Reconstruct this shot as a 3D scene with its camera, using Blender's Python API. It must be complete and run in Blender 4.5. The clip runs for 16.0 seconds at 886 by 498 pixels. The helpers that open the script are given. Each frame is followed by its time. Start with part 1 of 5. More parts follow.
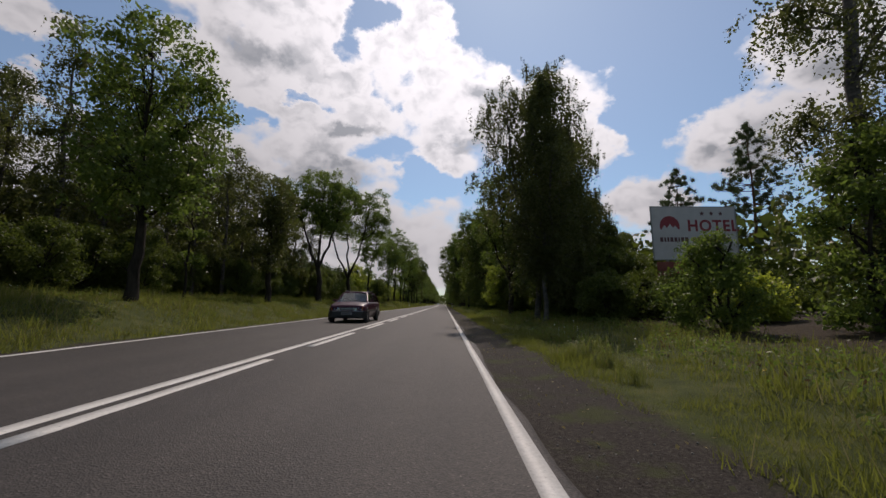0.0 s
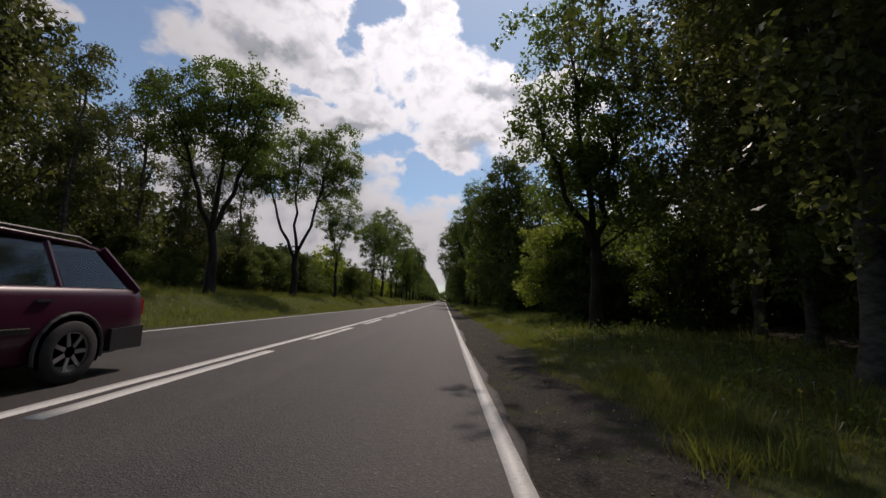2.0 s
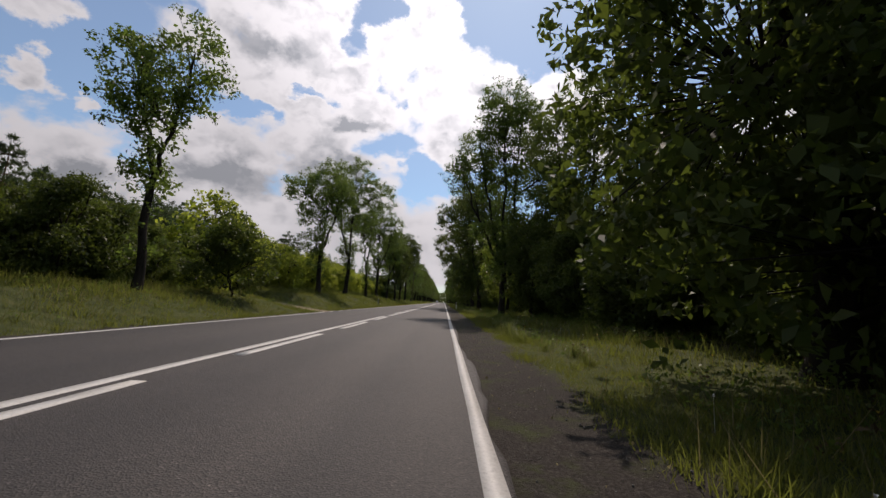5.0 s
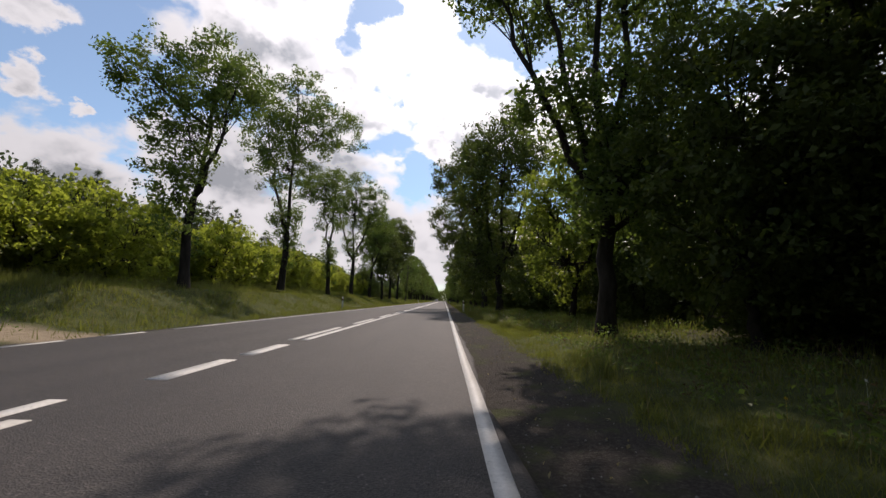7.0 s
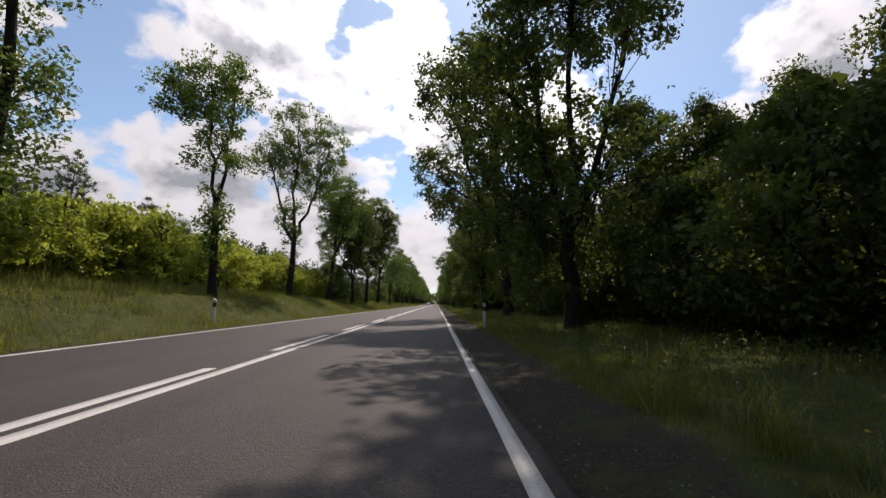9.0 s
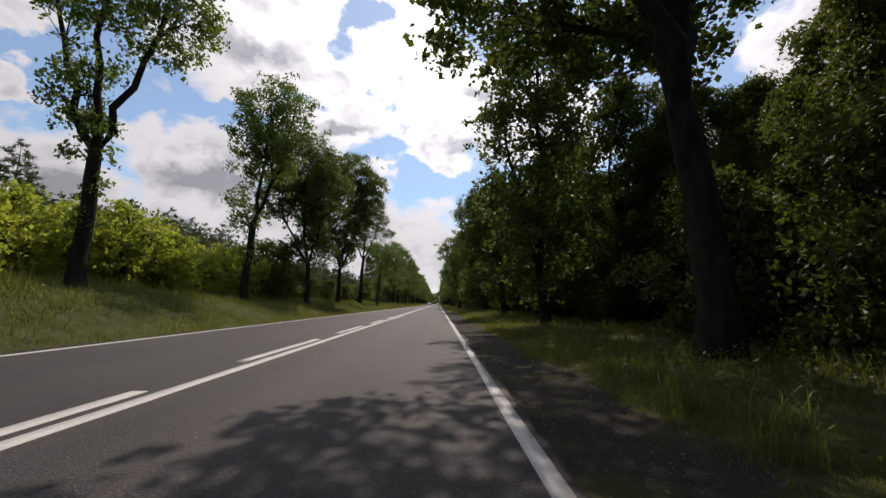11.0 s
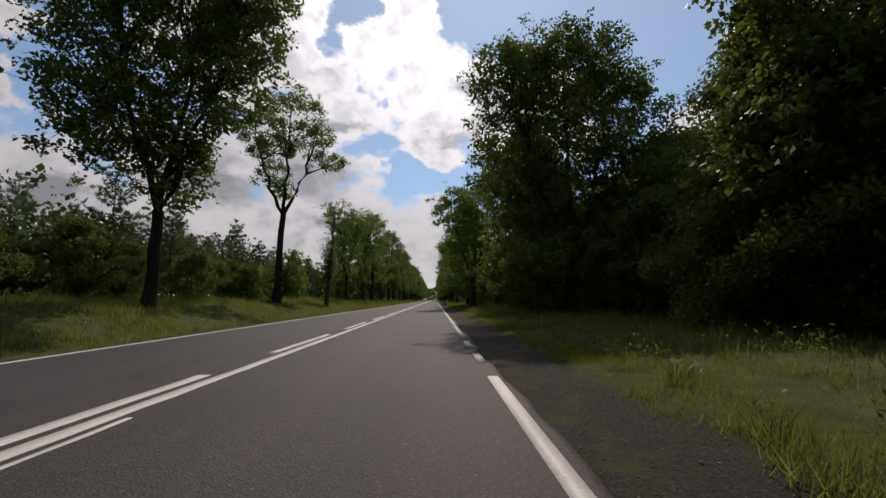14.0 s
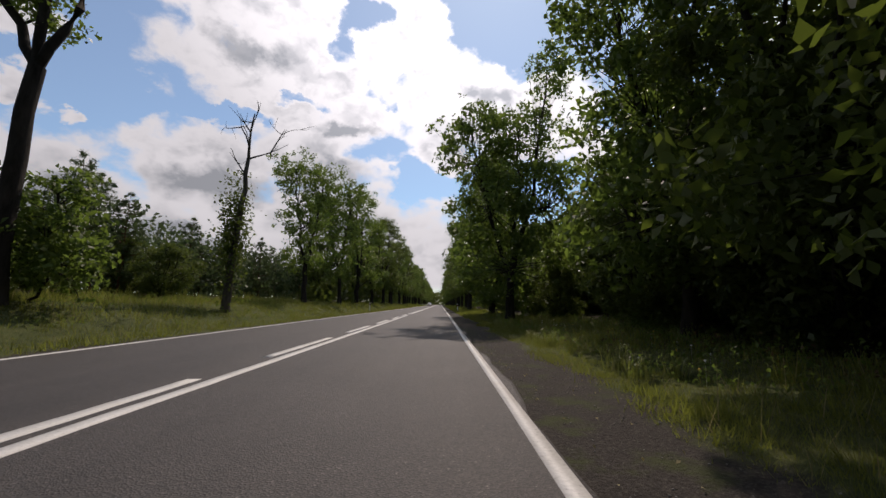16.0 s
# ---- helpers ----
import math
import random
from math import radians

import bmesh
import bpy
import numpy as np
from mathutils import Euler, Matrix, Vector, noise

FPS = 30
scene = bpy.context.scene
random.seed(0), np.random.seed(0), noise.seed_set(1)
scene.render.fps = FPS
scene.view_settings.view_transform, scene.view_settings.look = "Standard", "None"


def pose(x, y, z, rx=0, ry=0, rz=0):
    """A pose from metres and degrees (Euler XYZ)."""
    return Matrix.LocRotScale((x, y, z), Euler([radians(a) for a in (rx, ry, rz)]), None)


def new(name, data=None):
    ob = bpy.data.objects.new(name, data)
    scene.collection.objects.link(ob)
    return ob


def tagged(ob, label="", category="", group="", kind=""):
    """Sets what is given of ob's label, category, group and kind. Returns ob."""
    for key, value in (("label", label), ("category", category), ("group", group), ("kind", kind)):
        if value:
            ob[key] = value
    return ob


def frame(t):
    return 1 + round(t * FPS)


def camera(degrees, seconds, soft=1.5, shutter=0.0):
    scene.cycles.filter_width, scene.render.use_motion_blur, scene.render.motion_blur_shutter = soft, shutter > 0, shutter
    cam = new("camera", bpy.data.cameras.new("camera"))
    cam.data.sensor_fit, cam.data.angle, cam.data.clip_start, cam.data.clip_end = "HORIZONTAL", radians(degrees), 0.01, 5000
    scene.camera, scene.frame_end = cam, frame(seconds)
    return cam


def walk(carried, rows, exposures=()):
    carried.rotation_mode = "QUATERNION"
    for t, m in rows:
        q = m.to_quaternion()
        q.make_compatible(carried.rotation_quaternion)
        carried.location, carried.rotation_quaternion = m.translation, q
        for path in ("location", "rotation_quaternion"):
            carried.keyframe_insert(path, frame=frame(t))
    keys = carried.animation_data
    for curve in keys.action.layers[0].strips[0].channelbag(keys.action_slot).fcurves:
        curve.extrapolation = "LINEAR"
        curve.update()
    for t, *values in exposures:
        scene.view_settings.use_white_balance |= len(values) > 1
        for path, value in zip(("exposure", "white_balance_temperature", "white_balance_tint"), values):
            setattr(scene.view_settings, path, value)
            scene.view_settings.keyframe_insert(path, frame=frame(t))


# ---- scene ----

# the camera rides in the right-hand lane at about 9.6 m/s
cam = camera(95.22, 16.0)
# seconds, x, y, z, pitch above level, roll, yaw
PATH = [
    (0.0, 2.925, 0.03, 0.917, 7.72, -0.76, 0.23),
    (0.5, 2.920, 4.35, 0.917, 7.50, -1.24, -0.52),
    (1.0, 3.015, 8.71, 0.917, 7.00, -0.66, -1.18),
    (1.5, 3.046, 13.13, 0.917, 7.70, -2.49, -0.81),
    (2.0, 3.054, 17.64, 0.917, 7.35, -1.66, 0.22),
    (2.5, 3.093, 22.17, 0.917, 7.44, 0.35, -0.08),
    (3.0, 3.064, 26.67, 0.917, 7.88, -2.58, -0.89),
    (3.5, 3.144, 31.00, 0.917, 6.91, 0.09, -1.53),
    (4.0, 3.169, 35.32, 0.917, 7.48, -2.15, -0.55),
    (6.5, 3.190, 58.81, 0.917, 7.37, -2.12, 0.89),
    (7.0, 3.152, 63.62, 0.917, 7.24, -1.27, 0.24),
    (7.5, 3.070, 68.46, 0.917, 7.37, -0.38, 1.06),
    (8.0, 2.980, 73.29, 0.917, 7.60, -1.08, 0.32),
    (8.5, 2.972, 77.97, 0.917, 7.68, -0.59, -0.90),
    (11.0, 2.853, 102.23, 0.917, 7.70, -0.77, -0.67),
    (11.5, 2.894, 106.98, 0.917, 7.42, -0.70, -0.71),
    (12.0, 2.916, 111.76, 0.917, 7.22, -0.96, 0.17),
    (12.5, 2.906, 116.52, 0.917, 7.23, -1.13, -0.99),
    (13.0, 2.869, 121.39, 0.917, 7.29, -0.95, -0.02),
    (13.5, 2.796, 126.31, 0.917, 7.56, -0.56, 1.02),
    (14.0, 2.797, 131.15, 0.917, 7.08, 0.75, -1.11),
    (14.5, 2.822, 135.78, 0.917, 7.26, 0.14, -0.88),
    (15.0, 2.796, 140.48, 0.917, 7.69, -1.44, -0.74),
    (15.5, 2.834, 145.01, 0.917, 7.47, -1.71, -0.78),
    (16.0, 2.799, 149.47, 0.917, 7.74, -0.45, -0.33),
]
EXPOSURES = [(t, ev, 6860, 22) for t, ev in ((0.0, -1.33), (3.0, -1.37), (4.0, -1.27), (6.5, -0.88), (7.5, -0.75), (8.5, -0.76), (11.0, -0.90), (12.5, -0.80), (13.5, -1.24), (14.5, -1.22), (16.0, -1.05))]
walk(cam, [(t, pose(x, y, z, 90 + pitch, roll, yaw)) for t, x, y, z, pitch, roll, yaw in PATH], EXPOSURES)

# ---- light: a high sun ahead, broken cloud ----
SUN_EL, SUN_AZ = 48.5, 9.0         # degrees above the horizon, degrees right of the road's line
sun_dir = Vector((math.sin(radians(SUN_AZ)) * math.cos(radians(SUN_EL)), math.cos(radians(SUN_AZ)) * math.cos(radians(SUN_EL)), math.sin(radians(SUN_EL))))
sun = new("sun", bpy.data.lights.new("sun", "SUN"))
sun.data.energy, sun.data.angle, sun.data.color = 6.2, radians(0.6), (1.0, 0.93, 0.82)
sun.rotation_euler = sun_dir.to_track_quat("Z", "Y").to_euler()


def links(tree, *pairs):
    for a, b in pairs:
        tree.links.new(a, b)


def direction(az, el):
    a, e = radians(az), radians(el)
    return (math.sin(a) * math.cos(e), math.cos(a) * math.cos(e), math.sin(e))


def make_world():
    w = bpy.data.worlds.new("sky")
    scene.world = w
    w.use_nodes = True
    nt = w.node_tree
    nt.nodes.clear()
    N = nt.nodes.new

    def math_node(op, a=None, b=None, clamp=False):
        n = N("ShaderNodeMath")
        n.operation, n.use_clamp = op, clamp
        for i, v in enumerate((a, b)):
            if v is None:
                continue
            if isinstance(v, (int, float)):
                n.inputs[i].default_value = v
            else:
                nt.links.new(v, n.inputs[i])
        return n.outputs[0]

    def ramp(v, lo, hi, a=0.0, b=1.0):
        n = N("ShaderNodeMapRange")
        n.interpolation_type = "SMOOTHSTEP"
        nt.links.new(v, n.inputs["Value"])
        for key, val in (("From Min", lo), ("From Max", hi), ("To Min", a), ("To Max", b)):
            n.inputs[key].default_value = val
        return n.outputs["Result"]

    sky = N("ShaderNodeTexSky")
    sky.sky_type, sky.sun_disc = "NISHITA", False
    sky.sun_elevation, sky.sun_rotation = radians(SUN_EL), radians(SUN_AZ)
    sky.air_density, sky.dust_density, sky.ozone_density = 1.0, 0.2, 2.0
    tc = N("ShaderNodeTexCoord")
    d = tc.outputs["Generated"]
    sep = N("ShaderNodeSeparateXYZ")
    nt.links.new(d, sep.inputs[0])
    z = math_node("MAXIMUM", sep.outputs["Z"], 0.0)
    # direction as azimuth and elevation in degrees, ruffled so that cloud edges billow
    az = math_node("MULTIPLY", math_node("ARCTAN2", sep.outputs["X"], sep.outputs["Y"]), 57.2958)
    el = math_node("MULTIPLY", math_node("ARCSINE", sep.outputs["Z"]), 57.2958)
    flat = N("ShaderNodeCombineXYZ")
    links(nt, (az, flat.inputs[0]), (el, flat.inputs[1]))

    def fbm(scale, detail, rough, shift, distortion=0.0, colour=False):
        m = N("ShaderNodeMapping")
        m.inputs["Location"].default_value, m.inputs["Scale"].default_value = shift, (0.72, 1.0, 1.0)
        nt.links.new(flat.outputs[0], m.inputs[0])
        n = N("ShaderNodeTexNoise")
        n.inputs["Scale"].default_value, n.inputs["Detail"].default_value = scale, detail
        n.inputs["Roughness"].default_value, n.inputs["Distortion"].default_value = rough, distortion
        nt.links.new(m.outputs[0], n.inputs["Vector"])
        return n.outputs["Color" if colour else "Fac"]

    def vector(op, a, b):
        n = N("ShaderNodeVectorMath")
        n.operation = op
        for i, v in enumerate((a, b)):
            if isinstance(v, tuple):
                n.inputs[i].default_value = v
            else:
                nt.links.new(v, n.inputs[i])
        return n.outputs["Value" if op == "LENGTH" else 0]

    def ruffled(scale, shift, amount):
        return vector("MULTIPLY", vector("SUBTRACT", fbm(scale, 6.0, 0.6, shift, 0.0, True), (0.5, 0.5, 0.5)), (amount * 1.3, amount, 0.0))

    place = vector("ADD", flat.outputs[0], vector("ADD", ruffled(0.11, (4.0, 2.0, 0.0), 9.0), ruffled(0.45, (1.0, 7.0, 3.0), 3.6)))

    def blobs(spots, soft):
        """The union of soft ellipses, 1 in the middle and 0 on their rims."""
        total = None
        for a, e, ra, re in spots:
            away = N("ShaderNodeVectorMath")
            away.operation = "LENGTH"
            nt.links.new(vector("MULTIPLY", vector("SUBTRACT", place, (a, e, 0.0)), (1 / ra, 1 / re, 0.0)), away.inputs[0])
            one = math_node("SUBTRACT", 1.0, away.outputs["Value"])
            if total is None:
                total = one
            else:
                n = N("ShaderNodeMath")
                n.operation = "SMOOTH_MAX"
                links(nt, (total, n.inputs[0]), (one, n.inputs[1]))
                n.inputs[2].default_value = soft
                total = n.outputs[0]
        return total

    cloud = math_node("MAXIMUM", blobs(CLOUDS, 0.25), blobs(FAR_CLOUDS, 0.25))
    open_sky = ramp(blobs(GAPS, 0.2), -0.35, 0.5, 0.0, 0.70)
    detail = fbm(0.26, 8.0, 0.56, (3.1, 7.4, 0.0), 0.2)
    cover = math_node("SUBTRACT", math_node("ADD", cloud, math_node("MULTIPLY", math_node("SUBTRACT", detail, 0.47), 1.9)), open_sky)
    density = ramp(cover, -0.24, 0.24, 0.15, 1.0)
    relief = fbm(0.30, 6.0, 0.50, (11.0, 2.0, 0.4), 0.3)
    base = math_node("ADD", blobs(BASES, 0.3), math_node("MULTIPLY", math_node("SUBTRACT", relief, 0.5), 1.3))
    dark = math_node("ADD", ramp(base, -0.15, 0.75, 0.0, 0.85), math_node("MULTIPLY", ramp(cover, 0.15, 0.8), ramp(relief, 0.44, 0.62, 0.0, 0.42)), True)
    dark = math_node("ADD", dark, math_node("MULTIPLY", ramp(fbm(0.62, 5.0, 0.52, (5.0, 9.0, 2.0), 0.4), 0.44, 0.66), ramp(cover, 0.1, 0.7, 0.0, 0.26)), True)
    near = N("ShaderNodeVectorMath")
    near.operation = "DOT_PRODUCT"
    nt.links.new(d, near.inputs[0])
    near.inputs[1].default_value = sun_dir
    # cloud is brightest towards the sun and falls off round the sky
    wide = ramp(near.outputs["Value"], math.cos(radians(88)), math.cos(radians(40)), 0.0, 1.0)
    glow = math_node("ADD", ramp(near.outputs["Value"], math.cos(radians(42)), 1.0, 0.0, CLOUD_GLOW), math_node("MULTIPLY", wide, CLOUD_FRONT))
    tone = N("ShaderNodeMix")
    tone.data_type = "RGBA"
    tone.inputs["A"].default_value, tone.inputs["B"].default_value = CLOUD_LIT, CLOUD_SHADE
    nt.links.new(dark, tone.inputs["Factor"])
    bright = N("ShaderNodeVectorMath")
    bright.operation = "SCALE"
    nt.links.new(tone.outputs["Result"], bright.inputs[0])
    nt.links.new(math_node("ADD", glow, 1.0), bright.inputs["Scale"])
    blue = N("ShaderNodeVectorMath")
    blue.operation = "MULTIPLY"
    nt.links.new(sky.outputs[0], blue.inputs[0])
    blue.inputs[1].default_value = SKY_TINT
    mix = N("ShaderNodeMix")
    mix.data_type = "RGBA"
    links(nt, (density, mix.inputs["Factor"]), (blue.outputs[0], mix.inputs["A"]), (bright.outputs[0], mix.inputs["B"]))
    bg, out = N("ShaderNodeBackground"), N("ShaderNodeOutputWorld")
    bg.inputs["Strength"].default_value = 1.0
    links(nt, (mix.outputs["Result"], bg.inputs["Color"]), (bg.outputs[0], out.inputs["Surface"]))


SKY_TINT = (0.185, 0.242, 0.248)
CLOUD_LIT, CLOUD_SHADE, CLOUD_FRONT, CLOUD_GLOW = (0.56, 0.59, 0.61, 1), (0.245, 0.275, 0.300, 1), 1.4, 2.3
# cumulus ahead: azimuth, elevation and half sizes in degrees
CLOUDS = [(-44.2, 12.3, 5.6, 5.4), (-30.9, 15.6, 8.0, 7.0), (-18.8, 30.4, 17.0, 9.2), (-7.0, 31.2, 11.5, 8.0), (5.5, 26.6, 9.4, 6.0), (-0.2, 20.9, 5.0, 3.0), (14.3, 26.0, 8.0, 5.2), (20.5, 21.3, 3.3, 2.9),
          (-15.5, 21.6, 11.5, 5.6), (-14.1, 9.0, 18.0, 7.0), (-36.5, 6.9, 15.6, 3.8), (-48.5, 26.2, 3.4, 1.8), (-48.5, 20.8, 2.2, 1.4), (-43.8, 20.1, 1.4, 0.8), (45.6, 26.5, 5.2, 5.0), (37.7, 18.7, 7.2, 4.0), (27.3, 13.0, 4.2, 2.8), (-2.6, 36.6, 5.2, 3.7), (-27, 38, 14, 7), (52, 14, 8, 5)]
# cloud round the rest of the sky
FAR_CLOUDS = [(-20, 52, 34, 9), (40, 56, 26, 8), (-75, 24, 16, 9), (80, 26, 18, 9), (-110, 18, 20, 10), (115, 16, 24, 9), (-150, 30, 22, 10), (155, 24, 20, 10), (-80, 60, 40, 10), (120, 62, 40, 9), (4, 6, 30, 4)]
GAPS = [(-12.9, 36.6, 3.9, 2.3), (-8.2, 29.8, 4.8, 2.1), (5.4, 36.8, 6.4, 3.4), (-10.1, 21.0, 5.6, 2.4), (-3.4, 17.7, 4.1, 2.7), (-19.9, 26.5, 3.4, 0.9), (18.4, 35.3, 15.0, 3.8), (28.3, 26.2, 6.4, 6.0), (-29.5, 23.8, 6.5, 1.3), (-14.2, 33.0, 2.5, 2.0), (-42.0, 23.5, 5.0, 2.6)]
# shaded undersides
BASES = [(-28.7, 14.2, 8.6, 3.3), (-43.6, 10.7, 4.9, 2.8), (-17.6, 16.5, 6.7, 3.7), (7.6, 28.4, 5.9, 1.7), (-13.5, 24.0, 7.1, 1.3), (-13.0, 10.4, 6.0, 1.6), (-33.0, 7.0, 8.0, 1.4), (-27.4, 31.1, 6.1, 2.4), (3.7, 22.6, 3.8, 1.5), (38.0, 16.4, 5.7, 1.8), (45.9, 24.3, 3.7, 2.1)]
make_world()

# ---- materials ----
def material(name):
    m = bpy.data.materials.new(name)
    m.use_nodes = True
    nt = m.node_tree
    return m, nt, nt.nodes["Principled BSDF"]


def node(nt, kind, **values):
    n = nt.nodes.new(kind)
    for key, v in values.items():
        n.inputs[key.replace("_", " ")].default_value = v
    return n


def noise_of(nt, scale, detail=4.0, rough=0.55, coord="Object", stretch=(1, 1, 1)):
    tc = nt.nodes.new("ShaderNodeTexCoord")
    mp = nt.nodes.new("ShaderNodeMapping")
    mp.inputs["Scale"].default_value = stretch
    n = node(nt, "ShaderNodeTexNoise", Scale=scale, Detail=detail, Roughness=rough)
    links(nt, (tc.outputs[coord], mp.inputs[0]), (mp.outputs[0], n.inputs["Vector"]))
    return n.outputs["Fac"]


def ramp_of(nt, fac, stops):
    r = nt.nodes.new("ShaderNodeValToRGB")
    while len(r.color_ramp.elements) < len(stops):
        r.color_ramp.elements.new(0.5)
    for e, (p, col) in zip(r.color_ramp.elements, stops):
        e.position, e.color = p, (*col, 1) if len(col) == 3 else col
    nt.links.new(fac, r.inputs[0])
    return r.outputs[0]


def mixed(nt, fac, a, b, blend="MIX"):
    m = nt.nodes.new("ShaderNodeMix")
    m.data_type, m.blend_type = "RGBA", blend
    for key, v in (("Factor", fac), ("A", a), ("B", b)):
        if isinstance(v, (int, float)):
            m.inputs[key].default_value = v
        elif isinstance(v, tuple):
            m.inputs[key].default_value = (*v, 1)
        else:
            nt.links.new(v, m.inputs[key])
    return m.outputs["Result"]


def bump_of(nt, bsdf, height, strength=0.3, distance=0.01):
    b = node(nt, "ShaderNodeBump", Strength=strength, Distance=distance)
    links(nt, (height, b.inputs["Height"]), (b.outputs[0], bsdf.inputs["Normal"]))


def plain(name, col, rough=0.6, metal=0.0, var=0.15, scale=6.0, bump=0.0, coat=0.0):
    m, nt, b = material(name)
    n = noise_of(nt, scale, 5)
    dark = tuple(c * (1 - var) for c in col)
    light = tuple(min(1, c * (1 + var)) for c in col)
    links(nt, (ramp_of(nt, n, [(0.3, dark), (0.7, light)]), b.inputs["Base Color"]))
    b.inputs["Roughness"].default_value, b.inputs["Metallic"].default_value = rough, metal
    b.inputs["Coat Weight"].default_value = coat
    if bump:
        bump_of(nt, b, noise_of(nt, scale * 8, 4), bump, 0.01)
    return m


def asphalt():
    m, nt, b = material("asphalt")
    stones = nt.nodes.new("ShaderNodeTexVoronoi")
    tc = nt.nodes.new("ShaderNodeTexCoord")
    stones.inputs["Scale"].default_value = 88.0
    links(nt, (tc.outputs["Object"], stones.inputs["Vector"]))
    grit = ramp_of(nt, stones.outputs["Color"], [(0.0, (0.013, 0.012, 0.0115)), (0.5, (0.034, 0.030, 0.0275)), (0.9, (0.057, 0.050, 0.045)), (1.0, (0.16, 0.145, 0.13))])
    # wheel tracks and long streaks along the lane
    streak = ramp_of(nt, noise_of(nt, 1.0, 3, 0.5, stretch=(1.1, 0.03, 1)), [(0.3, (0.74, 0.74, 0.75)), (0.7, (1.24, 1.21, 1.17))])
    patch = ramp_of(nt, noise_of(nt, 0.7, 6, 0.6), [(0.3, (0.88, 0.88, 0.88)), (0.7, (1.12, 1.12, 1.11))])
    col = mixed(nt, 1.0, mixed(nt, 1.0, grit, streak, "MULTIPLY"), patch, "MULTIPLY")
    links(nt, (col, b.inputs["Base Color"]))
    b.inputs["Roughness"].default_value = 0.72
    b.inputs["Specular IOR Level"].default_value = 0.35
    bump_of(nt, b, stones.outputs["Distance"], 0.6, 0.006)
    return m


def road_paint():
    m, nt, b = material("road_paint")
    wear = ramp_of(nt, noise_of(nt, 34.0, 6, 0.7), [(0.30, (0.22, 0.215, 0.20)), (0.40, (0.52, 0.51, 0.48)), (0.7, (0.64, 0.63, 0.59))])
    dirt = ramp_of(nt, noise_of(nt, 1.3, 5, 0.6), [(0.3, (0.80, 0.79, 0.77)), (0.7, (1, 1, 1))])
    links(nt, (mixed(nt, 1.0, wear, dirt, "MULTIPLY"), b.inputs["Base Color"]))
    b.inputs["Roughness"].default_value = 0.6
    bump_of(nt, b, noise_of(nt, 90.0, 3), 0.35, 0.004)
    return m


def soil():
    """Verge: dark trodden gravel beside the asphalt, turf further out, sand on the side track."""
    m, nt, b = material("verge_ground")
    geo = nt.nodes.new("ShaderNodeNewGeometry")
    sep = nt.nodes.new("ShaderNodeSeparateXYZ")
    links(nt, (geo.outputs["Position"], sep.inputs[0]))
    wob = noise_of(nt, 0.9, 5, 0.6)

    def calc(op, a, c):
        n = nt.nodes.new("ShaderNodeMath")
        n.operation = op
        for i, v in enumerate((a, c)):
            if isinstance(v, (int, float)):
                n.inputs[i].default_value = v
            else:
                nt.links.new(v, n.inputs[i])
        return n.outputs[0]

    def step(v, lo, hi):
        n = nt.nodes.new("ShaderNodeMapRange")
        n.interpolation_type = "SMOOTHSTEP"
        n.inputs["From Min"].default_value, n.inputs["From Max"].default_value = lo, hi
        nt.links.new(v, n.inputs["Value"])
        return n.outputs["Result"]

    x = calc("ADD", sep.outputs["X"], calc("MULTIPLY", calc("SUBTRACT", wob, 0.5), 1.3))
    gravel_zone = calc("MULTIPLY", step(x, -5.0, -4.6), calc("SUBTRACT", 1.0, step(x, 4.55, 4.95)))
    y = calc("ABSOLUTE", calc("SUBTRACT", sep.outputs["Y"], 72.2), 0)
    track = calc("MULTIPLY", calc("SUBTRACT", 1.0, step(calc("ADD", y, calc("MULTIPLY", wob, 1.2)), 1.0, 1.9)), calc("SUBTRACT", 1.0, step(x, -4.5, -4.2)))
    turf = ramp_of(nt, noise_of(nt, 2.2, 6, 0.65), [(0.25, (0.026, 0.034, 0.010)), (0.5, (0.056, 0.068, 0.019)), (0.75, (0.105, 0.104, 0.036))])
    litter = ramp_of(nt, noise_of(nt, 9.0, 6, 0.7), [(0.3, (0.022, 0.017, 0.012)), (0.55, (0.050, 0.038, 0.025)), (0.8, (0.10, 0.075, 0.045))])
    wood = calc("MAXIMUM", step(x, 8.2, 10.5), calc("SUBTRACT", 1.0, step(x, -16.0, -12.0)))
    green = mixed(nt, wood, turf, litter)
    gravel = ramp_of(nt, noise_of(nt, 42.0, 5, 0.75), [(0.25, (0.014, 0.0115, 0.0095)), (0.52, (0.042, 0.036, 0.030)), (0.74, (0.115, 0.100, 0.083))])
    gravel = mixed(nt, step(noise_of(nt, 1.7, 5, 0.65), 0.50, 0.66), gravel, (0.050, 0.056, 0.022))
    sand = ramp_of(nt, noise_of(nt, 6.0, 6, 0.7), [(0.25, (0.20, 0.155, 0.10)), (0.75, (0.36, 0.29, 0.20))])
    col = mixed(nt, track, mixed(nt, gravel_zone, green, gravel), sand)
    links(nt, (col, b.inputs["Base Color"]))
    b.inputs["Roughness"].default_value = 0.95
    b.inputs["Specular IOR Level"].default_value = 0.15
    bump_of(nt, b, noise_of(nt, 30.0, 6, 0.7), 0.9, 0.03)
    return m


